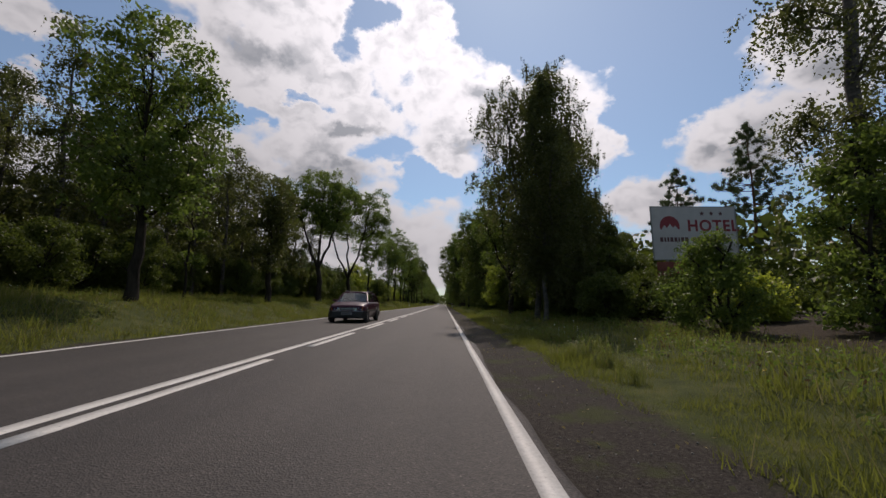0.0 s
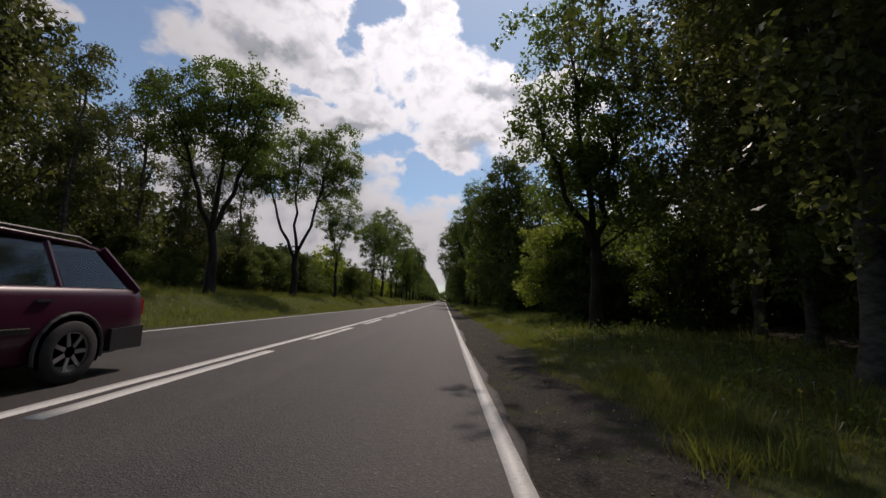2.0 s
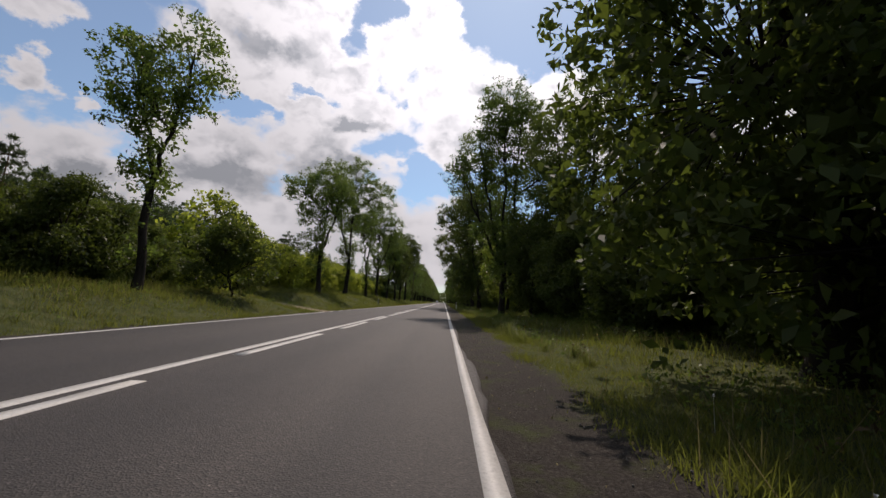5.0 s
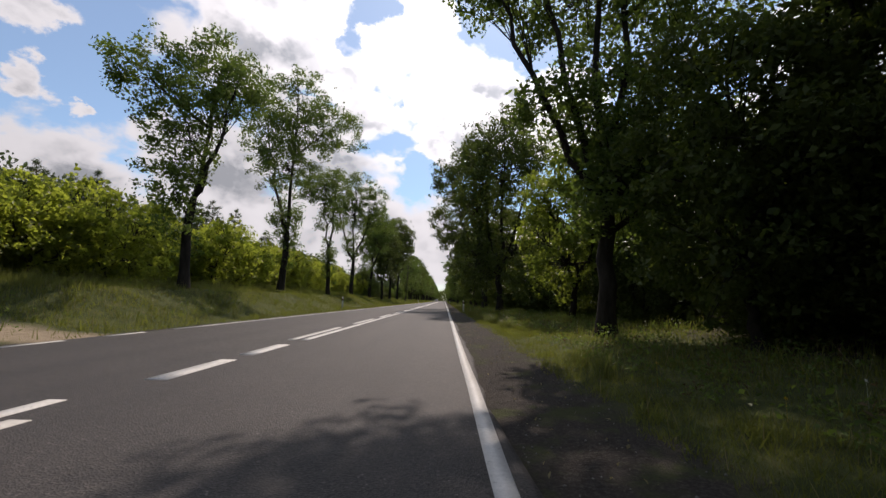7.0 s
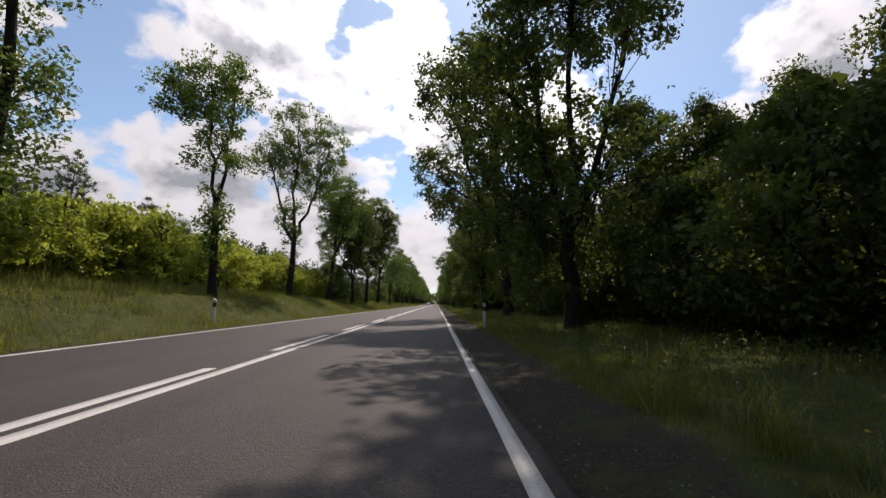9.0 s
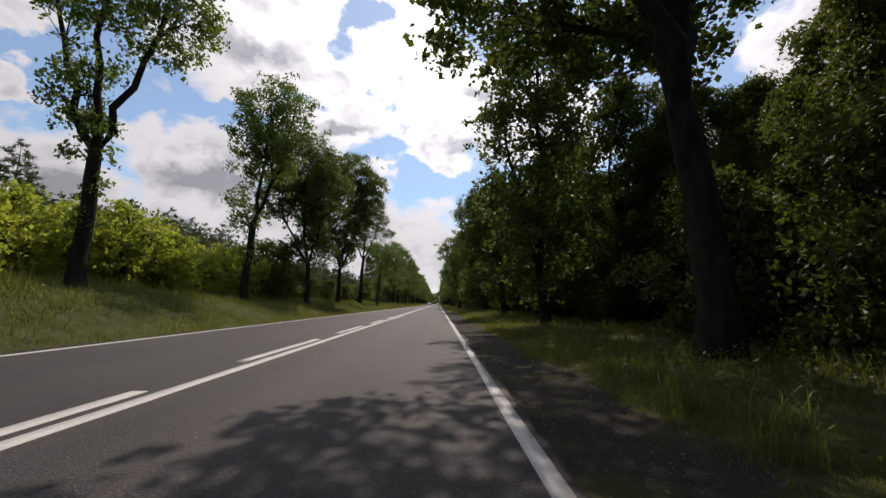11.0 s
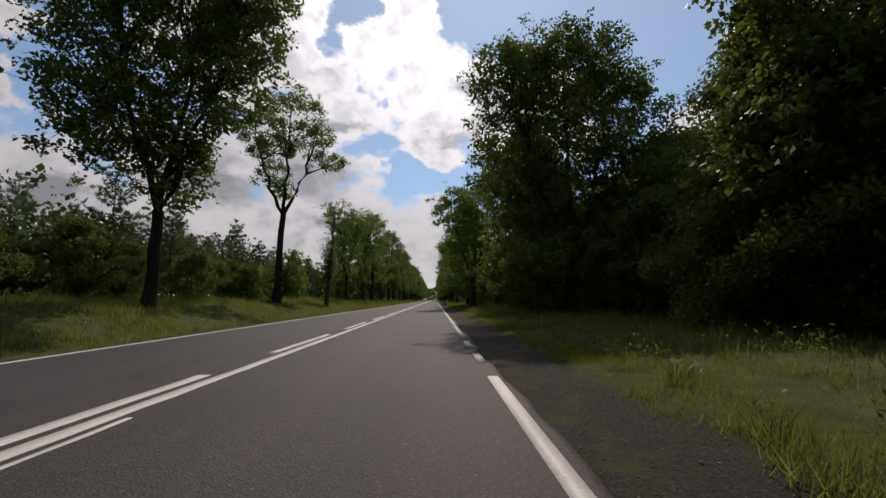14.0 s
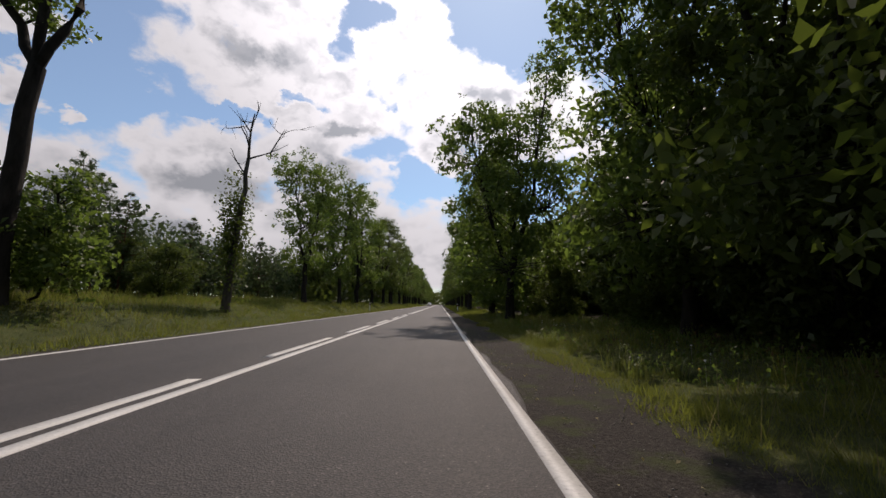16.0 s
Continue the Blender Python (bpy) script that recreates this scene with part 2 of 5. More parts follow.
def leaf(name, dark, light, through_col, share=0.42, gloss=0.45):
    m, nt, b = material(name)
    geo = nt.nodes.new("ShaderNodeNewGeometry")
    obj = nt.nodes.new("ShaderNodeObjectInfo")
    patch = noise_of(nt, 0.55, 3, 0.5)
    r = nt.nodes.new("ShaderNodeMath")
    r.operation = "MULTIPLY_ADD"
    links(nt, (geo.outputs["Random Per Island"], r.inputs[0]), (patch, r.inputs[2]))
    r.inputs[1].default_value = 0.6
    s = nt.nodes.new("ShaderNodeMath")
    s.operation = "MULTIPLY_ADD"
    links(nt, (obj.outputs["Random"], s.inputs[0]), (r.outputs[0], s.inputs[2]))
    s.inputs[1].default_value = 0.25
    col = ramp_of(nt, s.outputs[0], [(0.45, dark), (0.80, tuple((a + c) / 2 for a, c in zip(dark, light))), (1.0, light)])
    links(nt, (col, b.inputs["Base Color"]))
    b.inputs["Roughness"].default_value = gloss
    b.inputs["Specular IOR Level"].default_value = 0.22
    tr = nt.nodes.new("ShaderNodeBsdfTranslucent")
    links(nt, (mixed(nt, 0.7, col, through_col), tr.inputs["Color"]))
    mx = nt.nodes.new("ShaderNodeMixShader")
    mx.inputs[0].default_value = share
    out = nt.nodes["Material Output"]
    links(nt, (b.outputs[0], mx.inputs[1]), (tr.outputs[0], mx.inputs[2]), (mx.outputs[0], out.inputs["Surface"]))
    return m


def bark(name, dark, light, scale=5.0, stretch=(1, 1, 0.25)):
    m, nt, b = material(name)
    n = noise_of(nt, scale, 7, 0.7, stretch=stretch)
    links(nt, (ramp_of(nt, n, [(0.32, dark), (0.66, light)]), b.inputs["Base Color"]))
    b.inputs["Roughness"].default_value = 0.92
    b.inputs["Specular IOR Level"].default_value = 0.12
    bump_of(nt, b, noise_of(nt, scale * 3, 6, 0.7, stretch=stretch), 0.8, 0.03)
    return m


ASPHALT, PAINT, SOIL = asphalt(), road_paint(), soil()
LEAF_ASH = leaf("ash_leaf", (0.036, 0.060, 0.016), (0.100, 0.140, 0.034), (0.21, 0.31, 0.045), 0.48)
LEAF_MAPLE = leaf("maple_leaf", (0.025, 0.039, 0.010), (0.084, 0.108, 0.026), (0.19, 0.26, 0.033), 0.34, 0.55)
LEAF_BIRCH = leaf("birch_leaf", (0.032, 0.042, 0.016), (0.090, 0.098, 0.032), (0.16, 0.19, 0.040))
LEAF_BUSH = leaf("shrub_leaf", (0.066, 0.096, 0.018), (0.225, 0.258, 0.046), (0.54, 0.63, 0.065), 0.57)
# lighter copy of the maple leaf: sunlight on the wood's edge put into the colour
LEAF_MAPLE_LIT = leaf("sunlit_maple_leaf", (0.044, 0.072, 0.015), (0.125, 0.165, 0.032), (0.40, 0.50, 0.055), 0.50)
LEAF_PINE = leaf("pine_needle", (0.028, 0.045, 0.021), (0.080, 0.105, 0.046), (0.11, 0.17, 0.05), 0.34, 0.6)
GRASS = leaf("grass_blade", (0.028, 0.040, 0.009), (0.120, 0.122, 0.034), (0.26, 0.30, 0.045), 0.50, 0.5)
STRAW = leaf("straw_blade", (0.13, 0.11, 0.045), (0.30, 0.25, 0.12), (0.30, 0.26, 0.12), 0.35, 0.6)
STRAW_GREEN = leaf("pale_grass", (0.045, 0.060, 0.014), (0.160, 0.165, 0.055), (0.27, 0.32, 0.06), 0.4, 0.45)
BARK = bark("grey_bark", (0.012, 0.010, 0.008), (0.050, 0.042, 0.034))
BIRCH_BARK = bark("birch_bark", (0.022, 0.019, 0.017), (0.15, 0.138, 0.122), 4.0, (1, 1, 2.2))
PINE_BARK = bark("pine_bark", (0.045, 0.028, 0.018), (0.17, 0.095, 0.055))
DEAD_BARK = bark("bare_wood", (0.035, 0.030, 0.026), (0.13, 0.112, 0.095))

# ---- builders ----
def mesh_of(name, verts, faces, mat, smooth=False):
    """A mesh from an array of corners and an array of equal-sided faces."""
    me = bpy.data.meshes.new(name)
    verts, faces = np.asarray(verts, dtype=np.float32), np.asarray(faces, dtype=np.int32)
    n, k = faces.shape
    me.vertices.add(len(verts))
    me.vertices.foreach_set("co", verts.ravel())
    me.loops.add(n * k)
    me.loops.foreach_set("vertex_index", faces.ravel())
    me.polygons.add(n)
    me.polygons.foreach_set("loop_start", np.arange(0, n * k, k, dtype=np.int32))
    me.polygons.foreach_set("loop_total", np.full(n, k, dtype=np.int32))
    if smooth:
        me.polygons.foreach_set("use_smooth", np.ones(n, dtype=bool))
    me.materials.append(mat)
    me.update(calc_edges=True)
    me.validate()
    return me


def child(name, me, parent, label=""):
    ob = new(name, me)
    ob.parent = parent
    return tagged(ob, label)


def part(name, bm, mat, parent, label="", smooth=False):
    me = bpy.data.meshes.new(name)
    bm.to_mesh(me)
    bm.free()
    if smooth:
        for p in me.polygons:
            p.use_smooth = True
    me.materials.append(mat)
    return child(name, me, parent, label)


def joined(pieces):
    """Corner and face arrays of several pieces as one pair."""
    vs, fs, at = [], [], 0
    for v, f in pieces:
        vs.append(v)
        fs.append(np.asarray(f) + at)
        at += len(v)
    return np.concatenate(vs), np.concatenate(fs)


def tube(points, radii, sides=6):
    points = np.asarray(points, float)
    n = len(points)
    tangent = np.gradient(points, axis=0)
    tangent /= np.linalg.norm(tangent, axis=1)[:, None] + 1e-9
    ref = np.where(np.abs(tangent[:, 2:3]) > 0.9, np.array([[1.0, 0, 0]]), np.array([[0, 0, 1.0]]))
    a = np.cross(tangent, ref)
    a /= np.linalg.norm(a, axis=1)[:, None] + 1e-9
    b = np.cross(tangent, a)
    ang = np.linspace(0, 2 * np.pi, sides, endpoint=False)
    ring = a[:, None] * np.cos(ang)[None, :, None] + b[:, None] * np.sin(ang)[None, :, None]
    v = (points[:, None] + ring * np.asarray(radii)[:, None, None]).reshape(-1, 3)
    i, j = np.meshgrid(np.arange(n - 1), np.arange(sides), indexing="ij")
    i, j = i.ravel(), j.ravel()
    k = (j + 1) % sides
    return v, np.stack([i * sides + j, i * sides + k, (i + 1) * sides + k, (i + 1) * sides + j], 1)


def bezier(a, b, c, n):
    t = np.linspace(0, 1, n)[:, None]
    return (1 - t) ** 2 * a + 2 * t * (1 - t) * b + t ** 2 * c


def leaves(rng, centres, size, slim=0.5, flat=0.3):
    """One folded diamond a leaf, turned at random round its centre."""
    n = len(centres)
    axis = rng.normal(size=(n, 3))
    axis[:, 2] -= 0.4
    axis /= np.linalg.norm(axis, axis=1)[:, None]
    side = np.cross(axis, rng.normal(size=(n, 3)) + np.array([0, 0, flat]))
    side /= np.linalg.norm(side, axis=1)[:, None] + 1e-9
    up = np.cross(side, axis)
    s = (size * rng.uniform(0.55, 1.35, n))[:, None]
    w = s * slim * rng.uniform(0.7, 1.2, n)[:, None]
    base, tip = centres - axis * s * 0.5, centres + axis * s * 0.5 - up * s * 0.08
    left, right = centres + side * w * 0.5 + up * s * 0.10, centres - side * w * 0.5 + up * s * 0.10
    v = np.stack([base, left, tip, right], 1).reshape(-1, 3)
    return v, np.arange(4 * n).reshape(n, 4)


def rounded(s):
    return np.sqrt(np.clip(1 - (2 * s - 0.95) ** 2 * 0.98, 0.02, 1))


def vase(s):
    return np.clip(0.35 + 1.05 * s, 0, 1) * np.sqrt(np.clip(1.02 - s ** 5, 0.03, 1))


def egg(s):
    return np.sqrt(np.clip(4 * s * (1 - s), 0.0, 1)) * (1.12 - 0.45 * s) + 0.04


def broadleaf(seed, h, trunk_r, base_h, crown_r, shape=rounded, clumps=120, per=90, size=0.20, clump_r=0.75, stems=1, lean=(0, 0), droop=0.0, spread=0.35, hollow=0.55, wood=BARK, green=LEAF_ASH, slim=0.5, sprouts=0, aim=None, fill=0):
    """Meshes of a tree: trunk with its stems and limbs, and a crown of leaf clumps at the limbs' ends."""
    rng = np.random.default_rng(seed)
    lean = np.array([*lean, 0.0])
    fork = base_h * rng.uniform(0.75, 1.0) if stems > 1 else h * 0.5
    # stems
    lines = []
    zs = np.linspace(0, fork, 6)
    wob = rng.normal(0, 0.07, (6, 2)) * np.linspace(0, 1, 6)[:, None]
    trunk = np.stack([wob[:, 0] + lean[0] * (zs / h) ** 1.2, wob[:, 1] + lean[1] * (zs / h) ** 1.2, zs], 1)
    rad = trunk_r * (1 - 0.42 * zs / h)
    rad[0] *= 1.45
    pieces = [tube(trunk, rad, 9)]
    start = rng.uniform(0, 6.28) if aim is None else radians(aim)
    for k in range(stems):
        a = start + 6.283 * k / stems + rng.normal(0, 0.25)
        out = crown_r * (spread if stems > 1 else 0.08)
        top = np.array([out * math.cos(a), out * math.sin(a), h * rng.uniform(0.82, 0.93)]) + lean
        mid = trunk[-1] * 0.45 + top * 0.55 + np.array([math.cos(a), math.sin(a), 0]) * out * 0.25
        line = bezier(trunk[-1], mid, top, 9)
        line[1:-1, :2] += rng.normal(0, 0.10, (7, 2))
        r0 = rad[-1] * (1.0 if stems == 1 else 0.74)
        lines.append((line, np.linspace(r0, 0.03, 9)))
        pieces.append(tube(line, lines[-1][1], 7))
    # boughs inside an uneven envelope, clumps gathered round each bough
    ph = rng.uniform(0, 6.28, 6)
    lobe = max(0.40, 0.23 * crown_r)
    core = 0.84 * crown_r
    high = h - 0.6 * lobe
    n = max(6, round(clumps / 6.0))
    s = (np.arange(n) + rng.uniform(0, 1, n)) / n
    ang = np.arange(n) * 2.4 + rng.normal(0, 0.5, n)
    bumpy = 1 + 0.20 * np.sin(2 * ang + 5 * s + ph[0]) + 0.16 * np.sin(3 * ang - 9 * s + ph[1])
    r = core * shape(s) * np.clip(bumpy, 0.65, 1.2) * rng.uniform(0.15, 1.0, n) ** hollow
    boughs = np.stack([r * np.cos(ang), r * np.sin(ang), base_h + s * (high - base_h)], 1) + lean * s[:, None] ** 0.6
    allpts = np.concatenate([l for l, _ in lines] + [trunk[3:]])
    base = []
    for c in boughs:
        d = allpts - c
        low = np.hypot(d[:, 0], d[:, 1]) * 0.7
        p = allpts[np.argmin(np.abs(d[:, 2] + low) + np.hypot(d[:, 0], d[:, 1]) * 0.35)]
        length = np.linalg.norm(c - p)
        mid = (p + c) / 2 + np.array([0, 0, 0.12 * length]) + rng.normal(0, 0.09 * length + 0.02, 3)
        line = bezier(p, mid, c, 6)
        pieces.append(tube(line, np.linspace(0.016 + 0.017 * length, 0.016, 6), 5))
        wide = lobe * rng.uniform(0.7, 1.25)
        for _ in range(rng.integers(6, 10)):
            off = rng.normal(0, 1, 3) + np.array([0, 0, 0.35])
            off *= wide * rng.uniform(0.45, 1.0) / np.linalg.norm(off)
            e = c + off * np.array([1.0, 1.0, 0.72])
            q = line[rng.integers(3, 6)]
            m1 = (q + e) / 2 + np.array([0, 0, 0.10]) + rng.normal(0, 0.06, 3)
            pieces.append(tube(bezier(q, m1, e, 4), np.linspace(0.015, 0.005, 4), 4))
            base.append(e)
    base = np.array(base)
    if sprouts:
        zz = base_h * (0.30 + 0.75 * rng.uniform(0, 1, sprouts) ** 0.7)
        aa = rng.uniform(0, 6.283, sprouts)
        rr = rng.uniform(0.1, 0.6, sprouts)
        base = np.concatenate([base, np.stack([rr * np.cos(aa), rr * np.sin(aa), zz], 1)])
    wood_mesh = mesh_of("trunk", *joined(pieces), wood, True)
    # leaves
    m = len(base)
    size_c = 0.78 * clump_r * rng.uniform(0.5, 1.3, m)
    count = rng.poisson(0.74 * per * (size_c / (0.78 * clump_r)) ** 1.8)
    idx = np.repeat(np.arange(m), count)
    off = rng.normal(size=(len(idx), 3))
    off /= np.linalg.norm(off, axis=1)[:, None]
    off *= rng.uniform(0, 1, len(idx))[:, None] ** 0.6
    sc = size_c[idx][:, None] * np.array([1.0, 1.0, 0.72])
    pts = base[idx] + off * sc
    if droop:
        # hanging strands
        strand = rng.integers(0, 7, len(idx))
        key = idx * 7 + strand
        cols = rng.normal(0, 0.55, (m * 7, 2)) * clump_r
        fall = rng.uniform(0.2, 1.0, m * 7) * droop
        t = rng.uniform(0, 1, len(idx))
        pts = base[idx] + np.concatenate([cols[key] * (0.6 + 0.4 * t[:, None]), (0.25 * (1 - t) - fall[key] * t)[:, None]], 1) + rng.normal(0, 0.06, (len(idx), 3))
    if fill:
        # inner foliage between the boughs, with gaps
        k = fill * 2
        fs, fa = rng.uniform(0, 1, k), rng.uniform(0, 6.283, k)
        wave = 1 + 0.20 * np.sin(2 * fa + 5 * fs + ph[0]) + 0.16 * np.sin(3 * fa - 9 * fs + ph[1])
        fr = core * shape(fs) * np.clip(wave, 0.65, 1.2) * rng.uniform(0, 1, k) ** 0.5 * 0.95
        q = np.stack([fr * np.cos(fa), fr * np.sin(fa), base_h + fs * (h - base_h) * 0.98], 1) + lean * fs[:, None] ** 0.6
        gap = np.array([noise.noise((a * 0.75 + seed, b * 0.75, c * 0.85)) for a, b, c in q])
        inner = q[gap > -0.05][:fill]
    pts[:, 2] = np.maximum(pts[:, 2], 0.12)
    foliage = [leaves(rng, pts, size, slim)]
    if fill:
        foliage.append(leaves(rng, inner, size * 1.2, max(slim, 0.6)))
    crown_mesh = mesh_of("crown", *joined(foliage), green)
    return wood_mesh, crown_mesh


def lobed(seed, lobes, trunk_r, fork, leaders=2, size=0.145, slim=0.62, cover=1.0, clump=0.5, droop=0.0, depth=0.5, shoots=0, wood=BARK, green=LEAF_ASH):
    """Meshes of a tree whose crown is a set of boughs (offset, height, half width, half height), each a shell of leaf clumps."""
    rng = np.random.default_rng(seed)
    L = np.array(lobes, float)
    order = np.argsort(-L[:, 1])
    centre = np.stack([L[:, 0], rng.uniform(-1, 1, len(L)) * depth * L[:, 2], L[:, 1]], 1)
    zs = np.linspace(0, fork, 6)
    bend = 0.35 * np.average(L[:, 0], weights=L[:, 2])
    trunk = np.stack([bend * (zs / fork) ** 1.6, 0 * zs, zs], 1)
    trunk[1:, :2] += rng.normal(0, 0.05, (5, 2))
    rad = trunk_r * (1 - 0.25 * zs / fork)
    rad[0] *= 1.3
    pieces = [tube(trunk, rad, 10)]
    spine = [trunk[2:]]
    ends = {}
    for k in order[:leaders]:
        c = centre[k] + np.array([0, 0, 0.35 * L[k, 3]])
        if c[2] < fork + 0.4:
            c[2] = fork + 0.4
        mid = trunk[-1] * 0.5 + c * 0.5 + np.array([0.14 * (c[0] - trunk[-1][0]), 0, -0.10 * (c[2] - fork)])
        line = bezier(trunk[-1], mid, c, 10)
        line[1:-1] += rng.normal(0, 0.09, (8, 3)) * np.array([1, 1, 0.3])
        r0 = rad[-1] * (0.95 if leaders == 1 else 0.74)
        pieces.append(tube(line, np.linspace(r0, 0.035, 10), 7))
        spine.append(line)
        ends[k] = line[-5:]
    spine = np.concatenate(spine)
    for k in order[leaders:]:
        c = centre[k]
        d = c - spine
        flat = np.hypot(d[:, 0], d[:, 1])
        p = spine[np.argmin(flat + np.abs(d[:, 2] - 0.75 * flat))]
        length = np.linalg.norm(c - p) + 0.1
        line = bezier(p, (p + c) / 2 + np.array([0, 0, -0.05 * length]) + rng.normal(0, 0.06 * length, 3), c, 7)
        pieces.append(tube(line, np.linspace(0.03 + 0.018 * length, 0.02, 7), 6))
        ends[k] = line[-4:]
    clumps, sizes = [], []
    for k in range(len(L)):
        r, rz = 1.08 * L[k, 2], 1.08 * L[k, 3]
        n = max(8, int(cover * 1.9 * 4 * (r * r * rz) ** 0.667 / (clump * clump)))
        way = rng.normal(size=(n, 3)) + np.array([0, 0, 0.15])
        way /= np.linalg.norm(way, axis=1)[:, None]
        ph = rng.uniform(0, 6.28, 3)
        wave = 1 + 0.13 * np.sin(4 * way[:, 0] + 3 * way[:, 2] + ph[0]) + 0.12 * np.sin(5 * way[:, 2] - 4 * way[:, 1] + ph[1])
        out = rng.uniform(0.16, 1.0, n) ** 0.42 * wave
        stray = rng.uniform(0, 1, n) < 0.10
        out[stray] = rng.uniform(1.02, 1.28, stray.sum())
        q = centre[k] + way * out[:, None] * np.array([r, r, rz])
        w = clump * rng.uniform(0.5, 1.25, n)
        w[stray] *= 0.6
        clumps.append(q)
        sizes.append(w)
        for j in rng.choice(n, max(3, n // 3), replace=False):
            p = ends[k][rng.integers(len(ends[k]))]
            m1 = (p + q[j]) / 2 + rng.normal(0, 0.08, 3) + np.array([0, 0, 0.08])
            pieces.append(tube(bezier(p, m1, q[j], 4), np.linspace(0.02, 0.006, 4), 4))
    if shoots:
        # leafy shoots round the bole
        up = rng.uniform(0.28, 1.35, shoots) * fork
        a, out = rng.uniform(0, 6.283, shoots), rng.uniform(0.1, 0.65, shoots)
        x0 = np.interp(up, zs, trunk[:, 0])
        clumps.append(np.stack([x0 + out * np.cos(a), out * np.sin(a), up], 1))
        sizes.append(rng.uniform(0.16, 0.36, shoots))
    clumps, sizes = np.concatenate(clumps), np.concatenate(sizes)
    size *= 1.12
    area = 0.5 * size * size * slim
    idx = np.repeat(np.arange(len(clumps)), rng.poisson(2.3 * sizes ** 2 / area * 0.80))
    off = rng.normal(size=(len(idx), 3))
    off *= (rng.uniform(0, 1, len(idx)) ** 0.5 / np.linalg.norm(off, axis=1))[:, None]
    pts = clumps[idx] + off * sizes[idx][:, None] * np.array([1.0, 1.0, 0.75])
    if droop:
        key = idx * 5 + rng.integers(0, 5, len(idx))
        t = rng.uniform(0, 1, len(idx))
        shift = rng.normal(0, 0.45, (len(clumps) * 5, 2))[key] * sizes[idx][:, None]
        hang = (rng.uniform(0.15, 1.0, len(clumps) * 5) * droop)[key] * t
        pts = clumps[idx] + np.concatenate([shift, (0.2 - hang)[:, None]], 1) + rng.normal(0, 0.05, (len(idx), 3))
    pts[:, 2] = np.maximum(pts[:, 2], 0.12)
    return mesh_of("trunk", *joined(pieces), wood, True), mesh_of("crown", *leaves(rng, pts, size, slim), green)


def pine(seed, h, trunk_r, base_h, crown_r, whorls=14, arms=6, per=46, needle=0.30, wood=PINE_BARK, green=LEAF_PINE, dome=0.7):
    """A pine: a straight mast, whorls of arms that rise at their ends, tufts of needles."""
    rng = np.random.default_rng(seed)
    zs = np.linspace(0, h, 8)
    mast = np.stack([rng.normal(0, 0.05, 8), rng.normal(0, 0.05, 8), zs], 1)
    pieces = [tube(mast, trunk_r * (1.02 - zs / h) + 0.012, 8)]
    tufts = []
    for k in range(whorls):
        s = (k + rng.uniform(0, 0.6)) / whorls
        z = base_h + s * (h - base_h) * 0.97
        reach = crown_r * (1 - s) ** dome * rng.uniform(0.8, 1.1) + 0.15
        for a in range(arms):
            ang = 6.283 * a / arms + rng.normal(0, 0.3) + k
            length = reach * rng.uniform(0.65, 1.15)
            p = np.array([0, 0, z])
            tip = np.array([math.cos(ang) * length, math.sin(ang) * length, z + length * rng.uniform(0.10, 0.38)])
            mid = (p + tip) / 2 - np.array([0, 0, 0.12 * length])
            line = bezier(p, mid, tip, 5)
            pieces.append(tube(line, np.linspace(0.012 + 0.012 * length, 0.006, 5), 4))
            for q in range(max(2, int(length * 2.6))):
                tufts.append(line[1] + (tip - line[1]) * (q + 1) / max(2, int(length * 2.6)) + rng.normal(0, 0.12, 3))
    tufts = np.array(tufts + [mast[-1] + rng.normal(0, 0.1, 3) for _ in range(5)])
    n = len(tufts)
    idx = np.repeat(np.arange(n), per)
    way = rng.normal(size=(len(idx), 3)) + np.array([0, 0, 0.5])
    way /= np.linalg.norm(way, axis=1)[:, None]
    length = needle * rng.uniform(0.6, 1.1, len(idx))[:, None]
    a = tufts[idx] + rng.normal(0, 0.05, (len(idx), 3))
    side = np.cross(way, rng.normal(size=(len(idx), 3)))
    side /= np.linalg.norm(side, axis=1)[:, None] + 1e-9
    w = 0.022
    v = np.stack([a - side * w, a + side * w, a + way * length], 1).reshape(-1, 3)
    return mesh_of("trunk", *joined(pieces), wood, True), mesh_of("crown", v, np.arange(3 * len(idx)).reshape(-1, 3), green)


def plant(name, meshes, x, y, label, category, group="", turn=0.0, scale=1.0, z=None, tilt=0.0, kind=""):
    """A tree or shrub on the ground: an Empty at its foot with trunk and crown."""
    root = new(name)
    root.empty_display_size = 0.3
    root.location = (x, y, ground_height(x, y) - 0.05 if z is None else z)
    root.rotation_euler = (0, radians(tilt), radians(turn))
    root.scale = (scale, scale, scale * 1.0)
    child("trunk", meshes[0], root)
    child("crown", meshes[1], root)
    return tagged(root, label, category, group, kind)


def grown(name, seed, x, y, lobes, trunk_r, fork, label, category="tree", group="", **look_of):
    """Plants a lobed tree whose bough heights are given above the road."""
    g = ground_height(x, y) - 0.05
    return plant(name, lobed(seed, [(a, max(z - g, 0.3), r, rz) for a, z, r, rz in lobes], trunk_r, fork, **look_of), x, y, label, category, group)

# ---- ground, road and markings ----
def blend(v, lo, hi):
    t = min(1.0, max(0.0, (v - lo) / (hi - lo)))
    return t * t * (3 - 2 * t)


